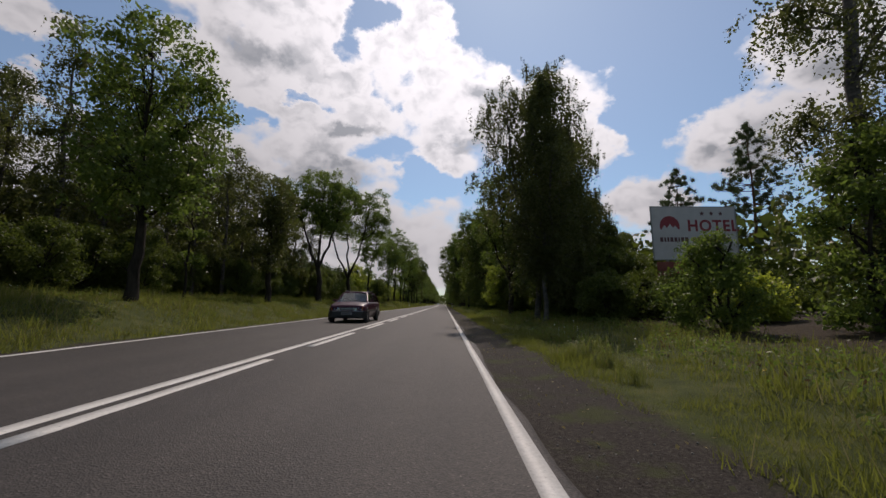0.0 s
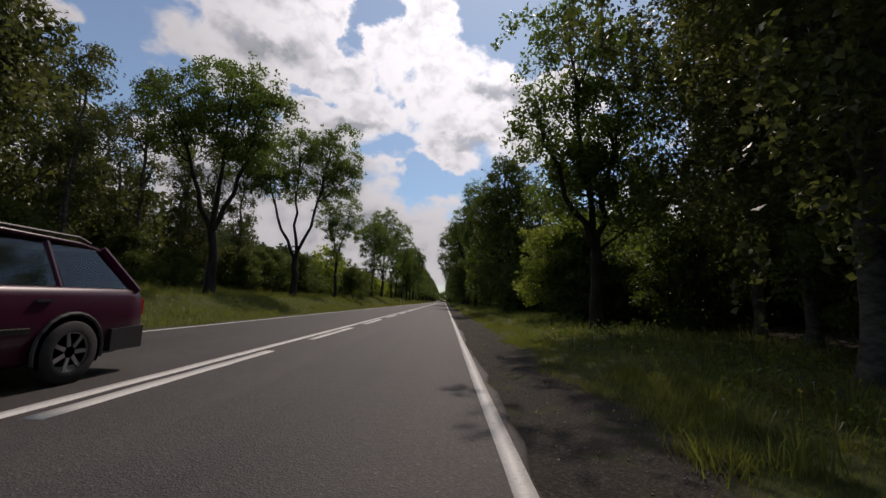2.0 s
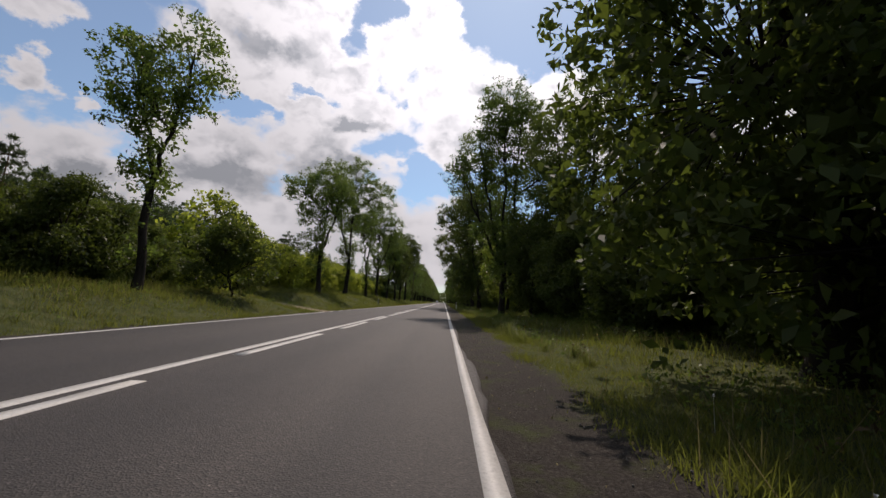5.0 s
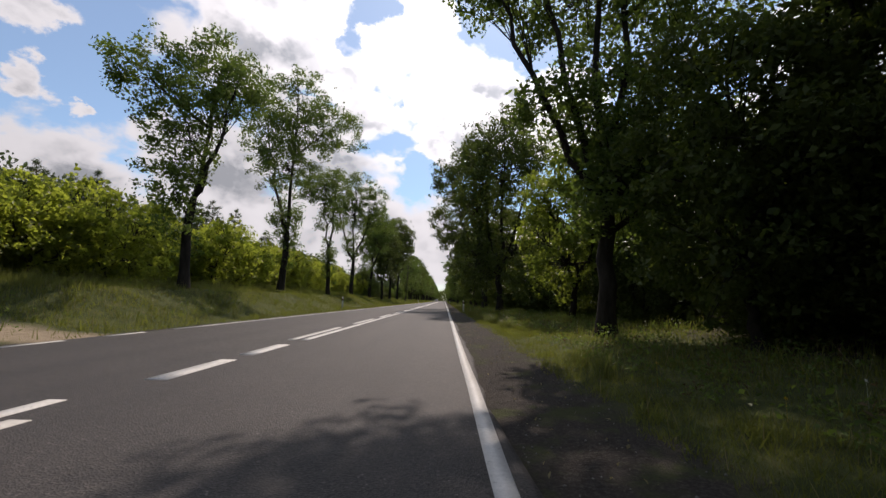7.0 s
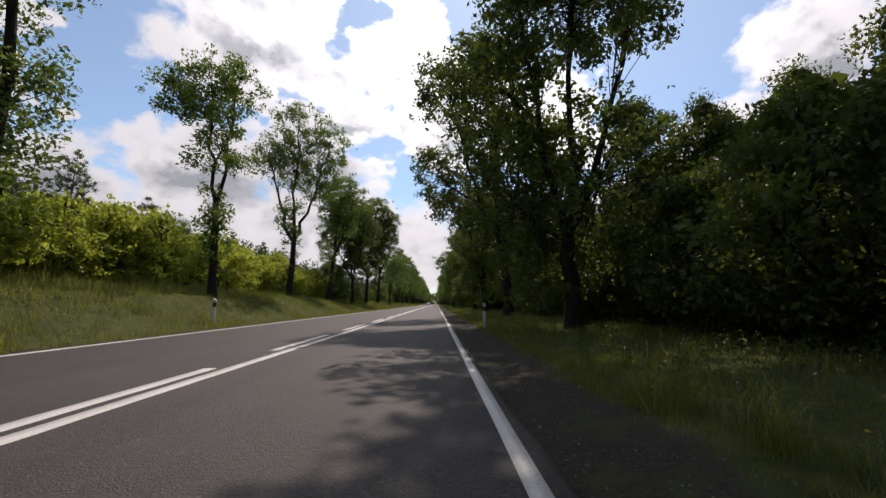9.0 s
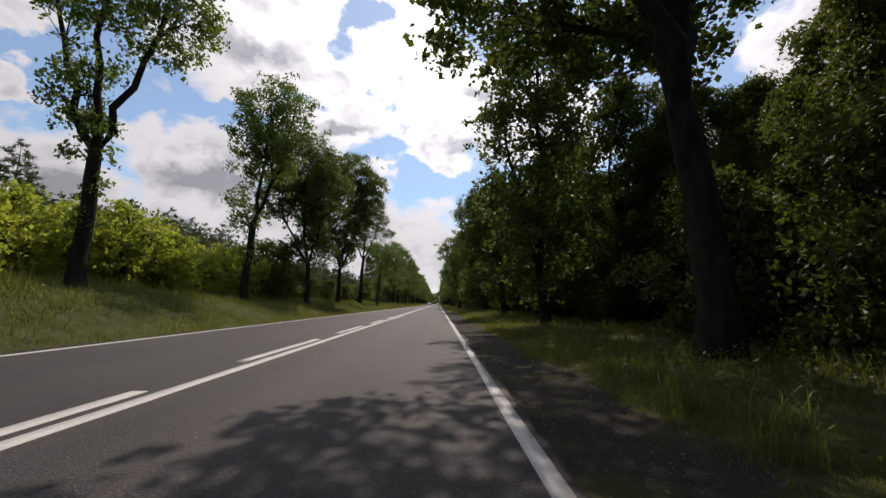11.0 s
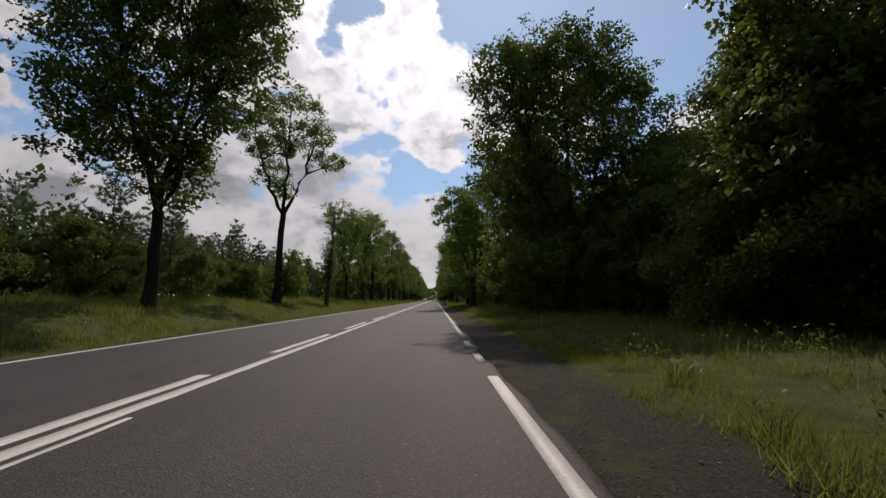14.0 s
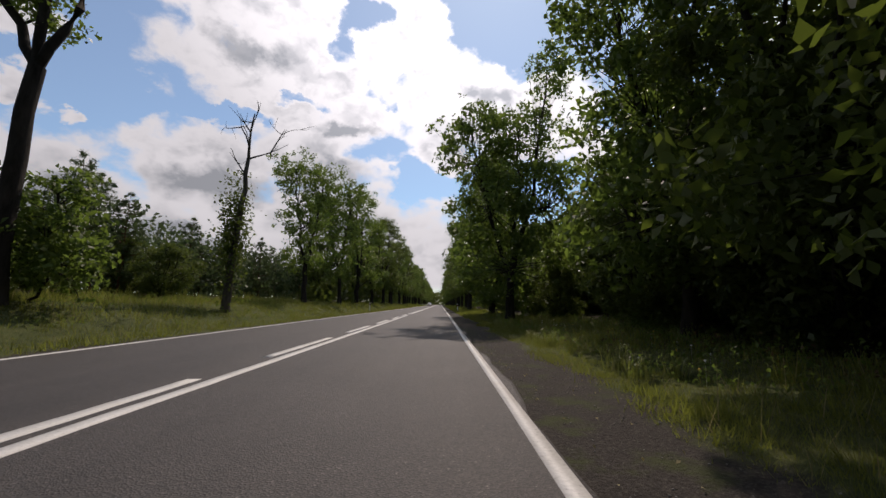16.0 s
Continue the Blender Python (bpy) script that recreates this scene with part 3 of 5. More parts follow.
def ground_height(x, y):
    """The road lies level; a grass bank rises on the one side, the wood's floor is a little higher on the other."""
    lumps = 0.10 * noise.noise((x * 0.35, y * 0.22, 0.0)) + 0.05 * noise.noise((x * 1.1, y * 0.9, 4.0))
    if -4.5 < x < 4.0:
        return -0.06
    if x >= 4.0:
        up = -0.06 + 0.05 * blend(x, 4.0, 4.6) + 0.16 * blend(x, 5.5, 8.0) + 0.45 * blend(x, 8.0, 16.0)
        return up + lumps * blend(x, 4.4, 6.0)
    bank = 0.92 * blend(-x, 4.9, 8.6) + 0.45 * blend(-x, 8.6, 16.0) + 0.9 * blend(-x, 18.0, 45.0)
    bank += 0.35 * blend(-x, 4.9, 8.4) * blend(y, 70.0, 80.0) * (1 - blend(y, 117.0, 128.0))
    cut = blend(abs(y - 72.2), 1.6, 4.5)
    return -0.05 + bank * (0.45 + 0.55 * cut) + lumps * blend(-x, 4.6, 6.0)


def build_ground():
    xs = [-1600, -700, -300, -150, -90, -60, -45, -36, -30, -26, -22, -19, -16.5, -14.5, -13]
    xs += [-12 + 0.6 * i for i in range(13)] + [-4.45, -4.3, 3.8, 4.0]
    xs += [4.2 + 0.55 * i for i in range(12)] + [11.2, 12.5, 14, 16, 19, 23, 28, 36, 50, 90, 150, 300, 700, 1600]
    ys = [-400, -150, -60, -30] + [-20 + 1.6 * i for i in range(150)] + [230 + 12 * i for i in range(20)] + [500, 600, 800, 1200, 2000, 3200]
    verts = [(x, y, ground_height(x, y)) for y in ys for x in xs]
    w = len(xs)
    faces = [(j * w + i, j * w + i + 1, (j + 1) * w + i + 1, (j + 1) * w + i) for j in range(len(ys) - 1) for i in range(w - 1)]
    ob = new("ground", mesh_of("ground", verts, faces, SOIL, True))
    tagged(ob, "grassy verge and woodland floor with a dark gravel shoulder", "ground", kind="structure")


ROAD_L, ROAD_R = -4.24, 3.60


def build_road():
    rng = np.random.default_rng(5)
    ys = np.concatenate([np.arange(-120, 230, 0.5), np.arange(230, 560, 10)])
    edge_r = ROAD_R + 0.035 * np.sin(ys * 0.9) + rng.normal(0, 0.025, len(ys))
    edge_l = ROAD_L + 0.03 * np.sin(ys * 0.7) + rng.normal(0, 0.02, len(ys))
    rows = np.stack([np.stack([edge_l - 0.04, ys, np.full_like(ys, -0.12)], 1), np.stack([edge_l, ys, np.zeros_like(ys) - 0.006], 1), np.stack([edge_l + 0.05, ys, np.zeros_like(ys)], 1),
                     np.stack([edge_r - 0.05, ys, np.zeros_like(ys)], 1), np.stack([edge_r, ys, np.zeros_like(ys) - 0.006], 1), np.stack([edge_r + 0.04, ys, np.full_like(ys, -0.12)], 1)], 1)
    v = rows.reshape(-1, 3)
    n = len(ys)
    faces = [(i * 6 + j, i * 6 + j + 1, (i + 1) * 6 + j + 1, (i + 1) * 6 + j) for i in range(n - 1) for j in range(5)]
    tagged(new("road", mesh_of("road", v, faces, ASPHALT)), "straight two-lane road of worn grey asphalt", "road", kind="structure")


def stripe(name, x, width, y0, y1, label, rng):
    """Thermoplastic line, 4 mm proud, with slightly ragged edges and skewed ends."""
    n = max(2, int((y1 - y0) / 0.4) if y1 - y0 < 150 else int((y1 - y0) / 2.0))
    ys = np.linspace(y0, y1, n + 1)
    half = width / 2
    left, right = x - half + rng.normal(0, 0.004, n + 1), x + half + rng.normal(0, 0.004, n + 1)
    z = np.full(n + 1, 0.004)
    top = np.stack([np.stack([left, ys, z], 1), np.stack([right, ys, z], 1)], 1).reshape(-1, 3)
    low = top - np.array([0, 0, 0.009])
    v = np.concatenate([top, low])
    m = len(top)
    i = np.arange(n)
    f = np.concatenate([np.stack([2 * i, 2 * i + 1, 2 * i + 3, 2 * i + 2], 1), np.stack([2 * i + m, 2 * i, 2 * i + 2, 2 * i + 2 + m], 1), np.stack([2 * i + 1, 2 * i + 1 + m, 2 * i + 3 + m, 2 * i + 3], 1),
                        np.array([[0, m, m + 1, 1], [2 * n, 2 * n + 1, 2 * n + 1 + m, 2 * n + m]])])
    ob = new(name, mesh_of(name, v, f, PAINT))
    return tagged(ob, label, "road marking", kind="structure")


def build_markings():
    rng = np.random.default_rng(8)
    edge, mid = 0.125, 0.165
    solid_edge = "white edge line painted on grey asphalt"
    stripe("edge_line", 3.47, edge, -60, 136.1, solid_edge, rng)
    for a in (137.15, 139.2):
        stripe("edge_dash", 3.47, edge, a, a + 1.0, "short white dash of a broken edge line", rng)
    stripe("edge_line", 3.47, edge, 141.25, 545, solid_edge, rng)
    stripe("edge_line", -4.06, edge, -60, 69.2, solid_edge, rng)
    for a in (70.3, 72.4):
        stripe("edge_dash", -4.06, edge, a, a + 1.1, "short white dash of a broken edge line", rng)
    stripe("edge_line", -4.06, edge, 74.6, 545, solid_edge, rng)
    centre = "solid white centre line on grey asphalt"
    stripe("centre_line", -0.14, mid, -60, 67.2, centre, rng)
    stripe("centre_line", 0.14, mid, 72.5, 183.0, centre, rng)
    stripe("centre_line", 0.14, mid, 186.0, 545, centre, rng)
    for a in (68.1, 70.1):
        stripe("centre_dash", 0.06, 0.24, a, a + 1.5, "broad white dash at the side track", rng)
    dash = "white centre dash beside a solid line"
    for k in range(-6, 10):
        a = 8.63 + 6 * k
        stripe("centre_dash", 0.14, mid, a, min(a + 4, 67.2), dash, rng)
    for k in range(0, 50):
        a = 72.5 + 6 * k
        stripe("centre_dash", -0.14, mid, a, a + 4, dash, rng)
    stripe("thin_line", 0.33, 0.055, 125.0, 134.6, "thin stray white line beside the centre line", rng)


build_ground()
build_road()
build_markings()

# ---- avenue trees on the grass bank ----
AVENUE = "avenue trees along the road"
ash_label = "roadside ash with forked grey trunk and airy green crown"


def avenue_left():
    G = grown
    ivy = "tall roadside ash with leafy shoots all down its trunk"
    G("ash_tree", 11, -8.5, 14.8, [(0.3, 9.5, 2.0, 1.7), (-1.0, 8.1, 1.3, 1.7), (1.7, 7.9, 1.3, 1.7), (0.2, 5.6, 1.8, 1.6), (1.8, 5.0, 1.1, 1.2), (-1.3, 5.6, 1.1, 1.2)], 0.21, 3.0, "dark leafy roadside ash with slender trunk", group=AVENUE, cover=0.95, size=0.15)
    P_YOUNG = broadleaf(12, 6.0, 0.07, 1.6, 1.3, egg, 40, 108, 0.14, 0.5)
    plant("young_tree", P_YOUNG, -11.0, 21.7, "thin young tree on the grass bank", "tree", AVENUE)
    G("ash_tree", 13, -8.65, 26.5, [(-0.3, 7.7, 1.5, 1.6), (-0.6, 5.7, 1.3, 1.6), (0.6, 6.2, 1.1, 1.5), (0.0, 3.9, 1.1, 1.0)], 0.19, 2.2, "slim roadside tree with narrow crown", group=AVENUE, leaders=1, green=LEAF_BIRCH, size=0.14)
    G("ash_tree", 14, -9.0, 38.4, [(-0.2, 12.3, 2.2, 1.6), (-2.6, 11.0, 1.8, 1.5), (1.9, 10.9, 1.6, 1.7), (1.0, 8.7, 1.5, 1.4), (-2.9, 9.0, 1.2, 1.0), (-0.8, 9.6, 1.4, 1.2)], 0.27, 3.3, ash_label, group=AVENUE, leaders=3, cover=1.1)
    G("ash_tree", 15, -8.9, 49.6, [(-3.3, 11.9, 2.0, 1.9), (-0.6, 13.1, 1.9, 1.5), (2.4, 12.4, 2.1, 2.0), (3.6, 10.3, 1.3, 1.7), (-0.9, 9.9, 1.5, 1.4), (-3.5, 9.9, 1.3, 1.0), (1.6, 9.9, 1.2, 1.2)], 0.27, 3.0, "V-forked roadside ash with open leafy crown", group=AVENUE, leaders=3, cover=1.1)
    G("ash_tree", 16, -8.3, 59.5, [(-1.1, 9.5, 1.4, 1.8), (1.1, 9.7, 1.3, 1.7), (0.1, 7.7, 1.3, 1.4), (0.0, 5.1, 0.75, 1.6)], 0.17, 4.2, "small roadside ash with ivy-like shoots on its trunk", group=AVENUE, cover=0.8, shoots=22)
    G("bush", 10, -7.6, 65.0, [(-0.4, 4.2, 0.95, 1.2), (-1.2, 2.5, 1.25, 1.5), (0.7, 2.5, 1.15, 1.4), (-0.3, 3.2, 1.1, 1.2)], 0.06, 0.6, "dark rounded shrub on the grass bank", "shrub", green=LEAF_MAPLE, size=0.14, clump=0.4)
    G("ash_tree", 17, -8.4, 81.5, [(-0.2, 12.0, 2.0, 1.7), (-1.7, 10.4, 1.4, 1.7), (1.5, 10.5, 1.4, 1.6), (-0.3, 8.3, 1.7, 1.6), (-0.4, 5.2, 1.1, 1.7)], 0.23, 4.0, ivy, group=AVENUE, depth=1.2, cover=0.92, shoots=40)
    G("ash_tree", 18, -8.7, 92.8, [(0.4, 15.9, 2.3, 2.0), (-2.0, 13.2, 1.8, 2.2), (3.0, 13.2, 2.3, 1.8), (0.2, 10.4, 2.2, 2.0), (-0.1, 6.3, 1.2, 2.1)], 0.26, 4.5, ivy, group=AVENUE, cover=0.88, shoots=44)
    G("ash_tree", 19, -8.2, 103.1, [(-0.9, 11.6, 2.0, 1.8), (0.3, 12.7, 1.1, 1.1), (-2.6, 11.5, 1.2, 1.2), (0.2, 8.7, 1.4, 1.7), (-0.2, 4.9, 0.8, 1.7)], 0.20, 4.4, ash_label, group=AVENUE, cover=0.86, shoots=34)
    G("ash_tree", 20, -8.8, 115.4, [(0.1, 15.3, 2.0, 1.9), (2.6, 13.5, 1.7, 1.9), (-0.2, 11.8, 1.6, 2.1), (2.2, 10.6, 1.6, 1.6), (-2.3, 13.0, 1.5, 1.6), (-0.2, 7.6, 1.0, 2.0)], 0.26, 4.6, "two-stemmed roadside ash with wide airy crown", group=AVENUE, leaders=3, cover=0.86, shoots=30)
    G("ash_tree", 21, -8.4, 125.9, [(0.6, 12.8, 1.9, 2.1), (2.2, 11.9, 1.5, 1.7), (-0.5, 10.2, 1.3, 1.9), (1.2, 9.2, 1.6, 1.8), (-0.5, 6.0, 0.9, 1.6)], 0.24, 4.6, "leaning roadside ash with narrow airy crown", group=AVENUE, cover=0.88, shoots=34)
    G("maple_tree", 22, -8.05, 136.3, [(-0.9, 12.7, 2.9, 2.3), (-3.0, 9.6, 1.6, 2.0), (1.3, 10.4, 2.1, 2.4), (0.1, 6.3, 1.6, 2.0), (-0.8, 9.4, 1.8, 1.8)], 0.24, 3.4, "dense roadside maple with dark rounded crown", group=AVENUE, leaders=3, green=LEAF_MAPLE, cover=1.45, size=0.17)
    G("maple_tree", 23, -8.2, 147.0, [(1.2, 15.0, 2.9, 2.5), (3.0, 12.6, 1.7, 2.7), (-1.7, 13.1, 2.3, 2.6), (-1.7, 8.5, 2.1, 2.6), (1.7, 9.7, 1.9, 2.4), (0.3, 6.4, 1.5, 1.6)], 0.25, 3.8, "dense roadside maple with dark rounded crown", group=AVENUE, leaders=3, green=LEAF_MAPLE, cover=1.5, size=0.17)
    G("ash_tree", 24, -8.1, 159.4, [(0.7, 14.2, 2.0, 1.8), (-2.0, 13.0, 1.2, 1.4), (2.5, 12.3, 1.1, 1.4), (-0.5, 11.6, 1.6, 1.5), (3.7, 10.7, 1.0, 0.6), (-1.2, 9.6, 0.8, 0.7), (0.1, 8.7, 0.8, 0.8)], 0.25, 6.2, "tall bare-stemmed ash with a small high crown", group=AVENUE, leaders=3, cover=0.85, clump=0.42)
    G("bush", 25, -8.3, 160.6, [(0.6, 3.4, 0.9, 1.2), (-0.2, 2.2, 1.0, 1.1), (1.0, 2.0, 0.9, 1.0)], 0.05, 0.5, "green shrub round the foot of an ash", "shrub", size=0.15, clump=0.35)
    G("ash_tree", 26, -8.5, 183.0, [(-1.2, 11.6, 1.9, 1.9), (1.4, 10.4, 1.8, 2.0), (0.0, 7.4, 2.0, 1.9), (-0.6, 4.6, 1.6, 1.6)], 0.22, 3.4, ash_label, group=AVENUE, cover=0.75, size=0.2)
    G("ash_tree", 27, -8.3, 194.0, [(0.9, 12.4, 2.3, 2.0), (-1.4, 10.8, 2.0, 2.1), (0.8, 8.2, 2.3, 2.0), (-0.6, 5.0, 2.0, 1.8)], 0.22, 3.4, ash_label, group=AVENUE, cover=0.8, size=0.2)


def dead_tree():
    """A bare leaning mast with a few broken limbs, thicket round its foot."""
    rng = np.random.default_rng(31)
    mast = bezier(np.array([0, 0, 0.0]), np.array([0.2, 0, 4.0]), np.array([0.5, 0.1, 7.3]), 10)
    mast[2:-1, :2] += rng.normal(0, 0.05, (7, 2))
    pieces = [tube(mast, np.linspace(0.21, 0.09, 10), 8)]

    def limb(p, q, r, depth):
        mid = (p + q) / 2 + rng.normal(0, 0.12, 3) * np.linalg.norm(q - p)
        line = bezier(p, mid, q, 5)
        pieces.append(tube(line, np.linspace(r, r * 0.35, 5), 5))
        if depth:
            for _ in range(3):
                s = line[rng.integers(2, 5)]
                d = (q - p) * rng.uniform(0.35, 0.65) + rng.normal(0, 0.33, 3) * np.linalg.norm(q - p)
                d[2] = abs(d[2]) * 0.9
                limb(s, s + d, r * 0.5, depth - 1)

    limb(mast[-1], mast[-1] + np.array([0.15, 0, 2.3]), 0.075, 2)
    limb(mast[-1], mast[-1] + np.array([-0.55, 0.2, 1.7]), 0.06, 2)
    limb(mast[-1], mast[-1] + np.array([1.0, 0.1, 0.35]), 0.055, 1)
    limb(mast[-1] + np.array([1.0, 0.1, 0.35]), mast[-1] + np.array([1.6, 0.1, 1.5]), 0.04, 2)
    limb(mast[-2], mast[-2] + np.array([-0.5, -0.3, 0.9]), 0.04, 1)
    root = new("dead_tree")
    root.location = (-7.0, 168.1, ground_height(-7.0, 168.1) - 0.05)
    child("trunk", mesh_of("trunk", *joined(pieces), DEAD_BARK, True), root)
    ivy = rng.normal(0, 1, (2600, 3)) * np.array([0.33, 0.33, 1.3]) + np.array([0.12, 0, 3.6])
    ivy[:, 2] = np.clip(ivy[:, 2], 0.1, 6.6)
    child("ivy", mesh_of("ivy", *leaves(rng, ivy, 0.15, 0.7), LEAF_MAPLE), root, "dark ivy leaves round the trunk")
    tagged(root, "dead leafless tree with broken pale limbs and ivy", "tree", AVENUE)


avenue_left()
dead_tree()

# ---- trees along the wood's edge on the camera's side ----
def avenue_right():
    B, P, G = broadleaf, plant, grown
    weeping = "tall weeping birch with hanging strands of small leaves"
    bw = dict(droop=1.7, wood=BIRCH_BARK, green=LEAF_BIRCH, slim=0.62)
    P("birch_tree", B(41, 12.6, 0.11, 2.4, 1.7, egg, 120, 170, 0.12, 0.62, 2, fill=9000, **bw), 7.7, 19.3, weeping, "tree", AVENUE)
    G("birch_tree", 42, 8.0, 22.4, [(0.8, 13.0, 1.6, 2.4), (-1.6, 11.2, 1.7, 2.2), (2.2, 10.2, 1.2, 2.2), (-0.6, 7.6, 2.4, 2.6), (0.3, 3.6, 2.2, 2.4), (2.0, 5.9, 1.7, 2.4)], 0.16, 2.2, weeping, group=AVENUE, leaders=3, size=0.10, cover=0.95, droop=1.5, wood=BIRCH_BARK, green=LEAF_BIRCH)
    P("birch_tree", B(43, 15.0, 0.17, 2.2, 2.6, egg, 127, 300, 0.11, 0.85, 1, **bw), 13.0, 9.4, weeping, "tree", AVENUE)
    for seed, bx, by, tall in ((34, 10.6, 27.5, 1.0), (35, 12.6, 30.2, 1.08), (36, 9.8, 25.2, 0.92)):
        G("birch_tree", seed, bx, by, [(a, z * tall, r, q) for a, z, r, q in ((0.0, 10.8, 1.6, 1.8), (-0.9, 8.4, 1.7, 2.0), (1.0, 7.4, 1.8, 2.0), (0.0, 4.6, 2.1, 2.2))], 0.13, 2.4, weeping, group=AVENUE, size=0.10, cover=0.9, droop=1.4, wood=BIRCH_BARK, green=LEAF_BIRCH)
    G("ash_tree", 44, 7.95, 30.7, [(-1.0, 9.4, 1.8, 1.3), (-1.9, 6.7, 1.1, 1.2), (0.7, 7.4, 1.9, 1.9), (-0.4, 4.9, 1.5, 1.4), (1.4, 3.9, 1.3, 1.5), (-0.6, 6.0, 1.2, 1.2), (0.6, 5.6, 1.5, 1.5)], 0.22, 2.6, "spreading roadside ash with dark trunk", group=AVENUE, leaders=3, size=0.12, cover=0.85, clump=0.42)
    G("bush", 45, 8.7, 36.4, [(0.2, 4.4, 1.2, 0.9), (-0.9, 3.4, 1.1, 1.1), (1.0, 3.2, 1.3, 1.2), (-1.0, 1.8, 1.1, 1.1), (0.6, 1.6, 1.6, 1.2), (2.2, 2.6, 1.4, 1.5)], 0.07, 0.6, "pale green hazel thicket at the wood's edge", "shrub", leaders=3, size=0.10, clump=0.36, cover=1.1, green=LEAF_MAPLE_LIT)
    G("linden_tree", 46, 8.0, 49.6, [(-0.2, 11.0, 1.5, 2.2), (-1.7, 7.7, 1.6, 2.1), (1.6, 8.3, 1.9, 2.3), (-0.6, 4.4, 2.5, 2.8), (2.8, 5.0, 2.3, 2.6), (1.2, 1.9, 3.4, 1.7)], 0.28, 2.0, "dense cone-shaped linden leafy to the ground", group=AVENUE, leaders=1, size=0.16, cover=1.6, green=LEAF_MAPLE)
    G("maple_tree", 68, 14.2, 48.0, [(0.0, 6.4, 2.0, 1.5), (-1.4, 4.6, 1.7, 1.7), (1.8, 5.0, 2.0, 2.0), (0.0, 2.6, 2.6, 1.8)], 0.16, 1.2, "leafy young maple at the wood's edge", group=AVENUE, size=0.16, cover=1.1, green=LEAF_MAPLE)
    P("pine_tree", pine(69, 9.6, 0.13, 2.0, 2.0, 13, 7, 50, 0.32, dome=0.5), 17.6, 51.5, "dark young pine behind leafy shrubs", "tree", "dense wood")
    P("bush", B(47, 4.8, 0.08, 0.2, 1.9, egg, 190, 190, 0.09, 0.58, 4, green=LEAF_ASH, fill=9000), 10.7, 40.3, "tall yellow-green hazel thicket at the wood's edge", "shrub")
    G("birch_tree", 48, 9.7, 39.4, [(0.0, 7.6, 0.8, 1.0), (-0.4, 6.2, 0.9, 1.0), (0.4, 5.2, 1.0, 1.1), (0.0, 3.6, 1.3, 1.2)], 0.08, 2.4, "slender young birch above a hazel thicket", group=AVENUE, leaders=1, size=0.10, clump=0.32, cover=0.7, wood=BIRCH_BARK, green=LEAF_BIRCH)
    G("broadleaf_tree", 49, 10.6, 65.6, [(-1.8, 9.5, 1.7, 2.0), (0.5, 11.5, 2.0, 2.0), (-1.4, 6.2, 1.6, 1.8), (1.0, 7.0, 2.2, 2.2), (-0.8, 3.4, 1.8, 1.8), (1.2, 2.6, 2.2, 1.8)], 0.22, 2.2, "dark dense tree shading the verge", group=AVENUE, leaders=3, size=0.13, cover=0.95, green=LEAF_MAPLE)
    G("ash_tree", 50, 7.35, 74.3, [(0.0, 16.0, 2.0, 2.2), (-1.9, 13.0, 1.5, 1.8), (-3.2, 10.6, 1.3, 1.3), (-0.2, 10.5, 2.1, 2.0), (2.7, 10.4, 2.0, 2.3), (1.3, 6.5, 2.1, 1.8), (0.4, 3.9, 1.5, 1.7), (1.2, 14.2, 2.2, 2.0), (-1.5, 6.2, 1.0, 0.7), (1.0, 4.8, 1.5, 1.2), (2.7, 5.0, 1.6, 1.6)], 0.24, 3.4, "roadside ash with bowed limbs over the verge", group=AVENUE, leaders=4, size=0.14, cover=1.1)
    G("broadleaf_tree", 37, 8.9, 71.2, [(0.0, 5.4, 1.5, 1.3), (-0.8, 3.8, 1.3, 1.3), (0.9, 3.6, 1.4, 1.4), (0.0, 2.0, 1.7, 1.3)], 0.12, 1.2, "dark young maple under a roadside ash", group=AVENUE, size=0.13, cover=1.1, green=LEAF_MAPLE)
    G("maple_tree", 51, 9.0, 82.2, [(0.3, 7.2, 1.4, 1.1), (-1.1, 5.8, 1.3, 1.2), (1.2, 5.4, 1.5, 1.5), (-1.6, 4.0, 0.8, 1.1), (-0.2, 2.8, 1.7, 1.5), (2.5, 3.5, 1.4, 1.2)], 0.16, 1.6, "bright sunlit maple leafy to the ground", group=AVENUE, leaders=3, size=0.12, slim=0.85, clump=0.38, cover=1.1, depth=0.25, green=LEAF_MAPLE_LIT)
    G("maple_tree", 52, 7.6, 96.6, [(0.4, 15.0, 2.2, 2.1), (-1.9, 13.6, 1.6, 1.8), (2.8, 12.9, 1.7, 1.8), (-0.1, 11.2, 2.8, 2.6), (-2.5, 8.9, 1.9, 2.4), (-1.8, 4.6, 2.1, 3.0), (1.1, 5.2, 2.4, 3.4)], 0.30, 3.0, "tall dense roadside maple", group=AVENUE, leaders=3, size=0.18, cover=1.0, green=LEAF_MAPLE)
    G("maple_tree", 53, 7.6, 109.1, [(-4.0, 13.6, 2.1, 2.4), (-4.8, 9.9, 1.6, 2.1), (-1.3, 16.2, 2.7, 2.4), (1.9, 13.5, 2.5, 2.6), (-1.4, 11.4, 2.0, 1.7), (2.6, 10.0, 1.7, 1.6), (-3.2, 7.8, 2.0, 1.2), (-1.0, 7.3, 2.0, 1.1), (0.9, 8.2, 2.0, 1.3)], 0.34, 4.4, "massive old maple overhanging the road", group=AVENUE, leaders=4, size=0.16, slim=0.8, cover=1.15, depth=1.5, green=LEAF_MAPLE)
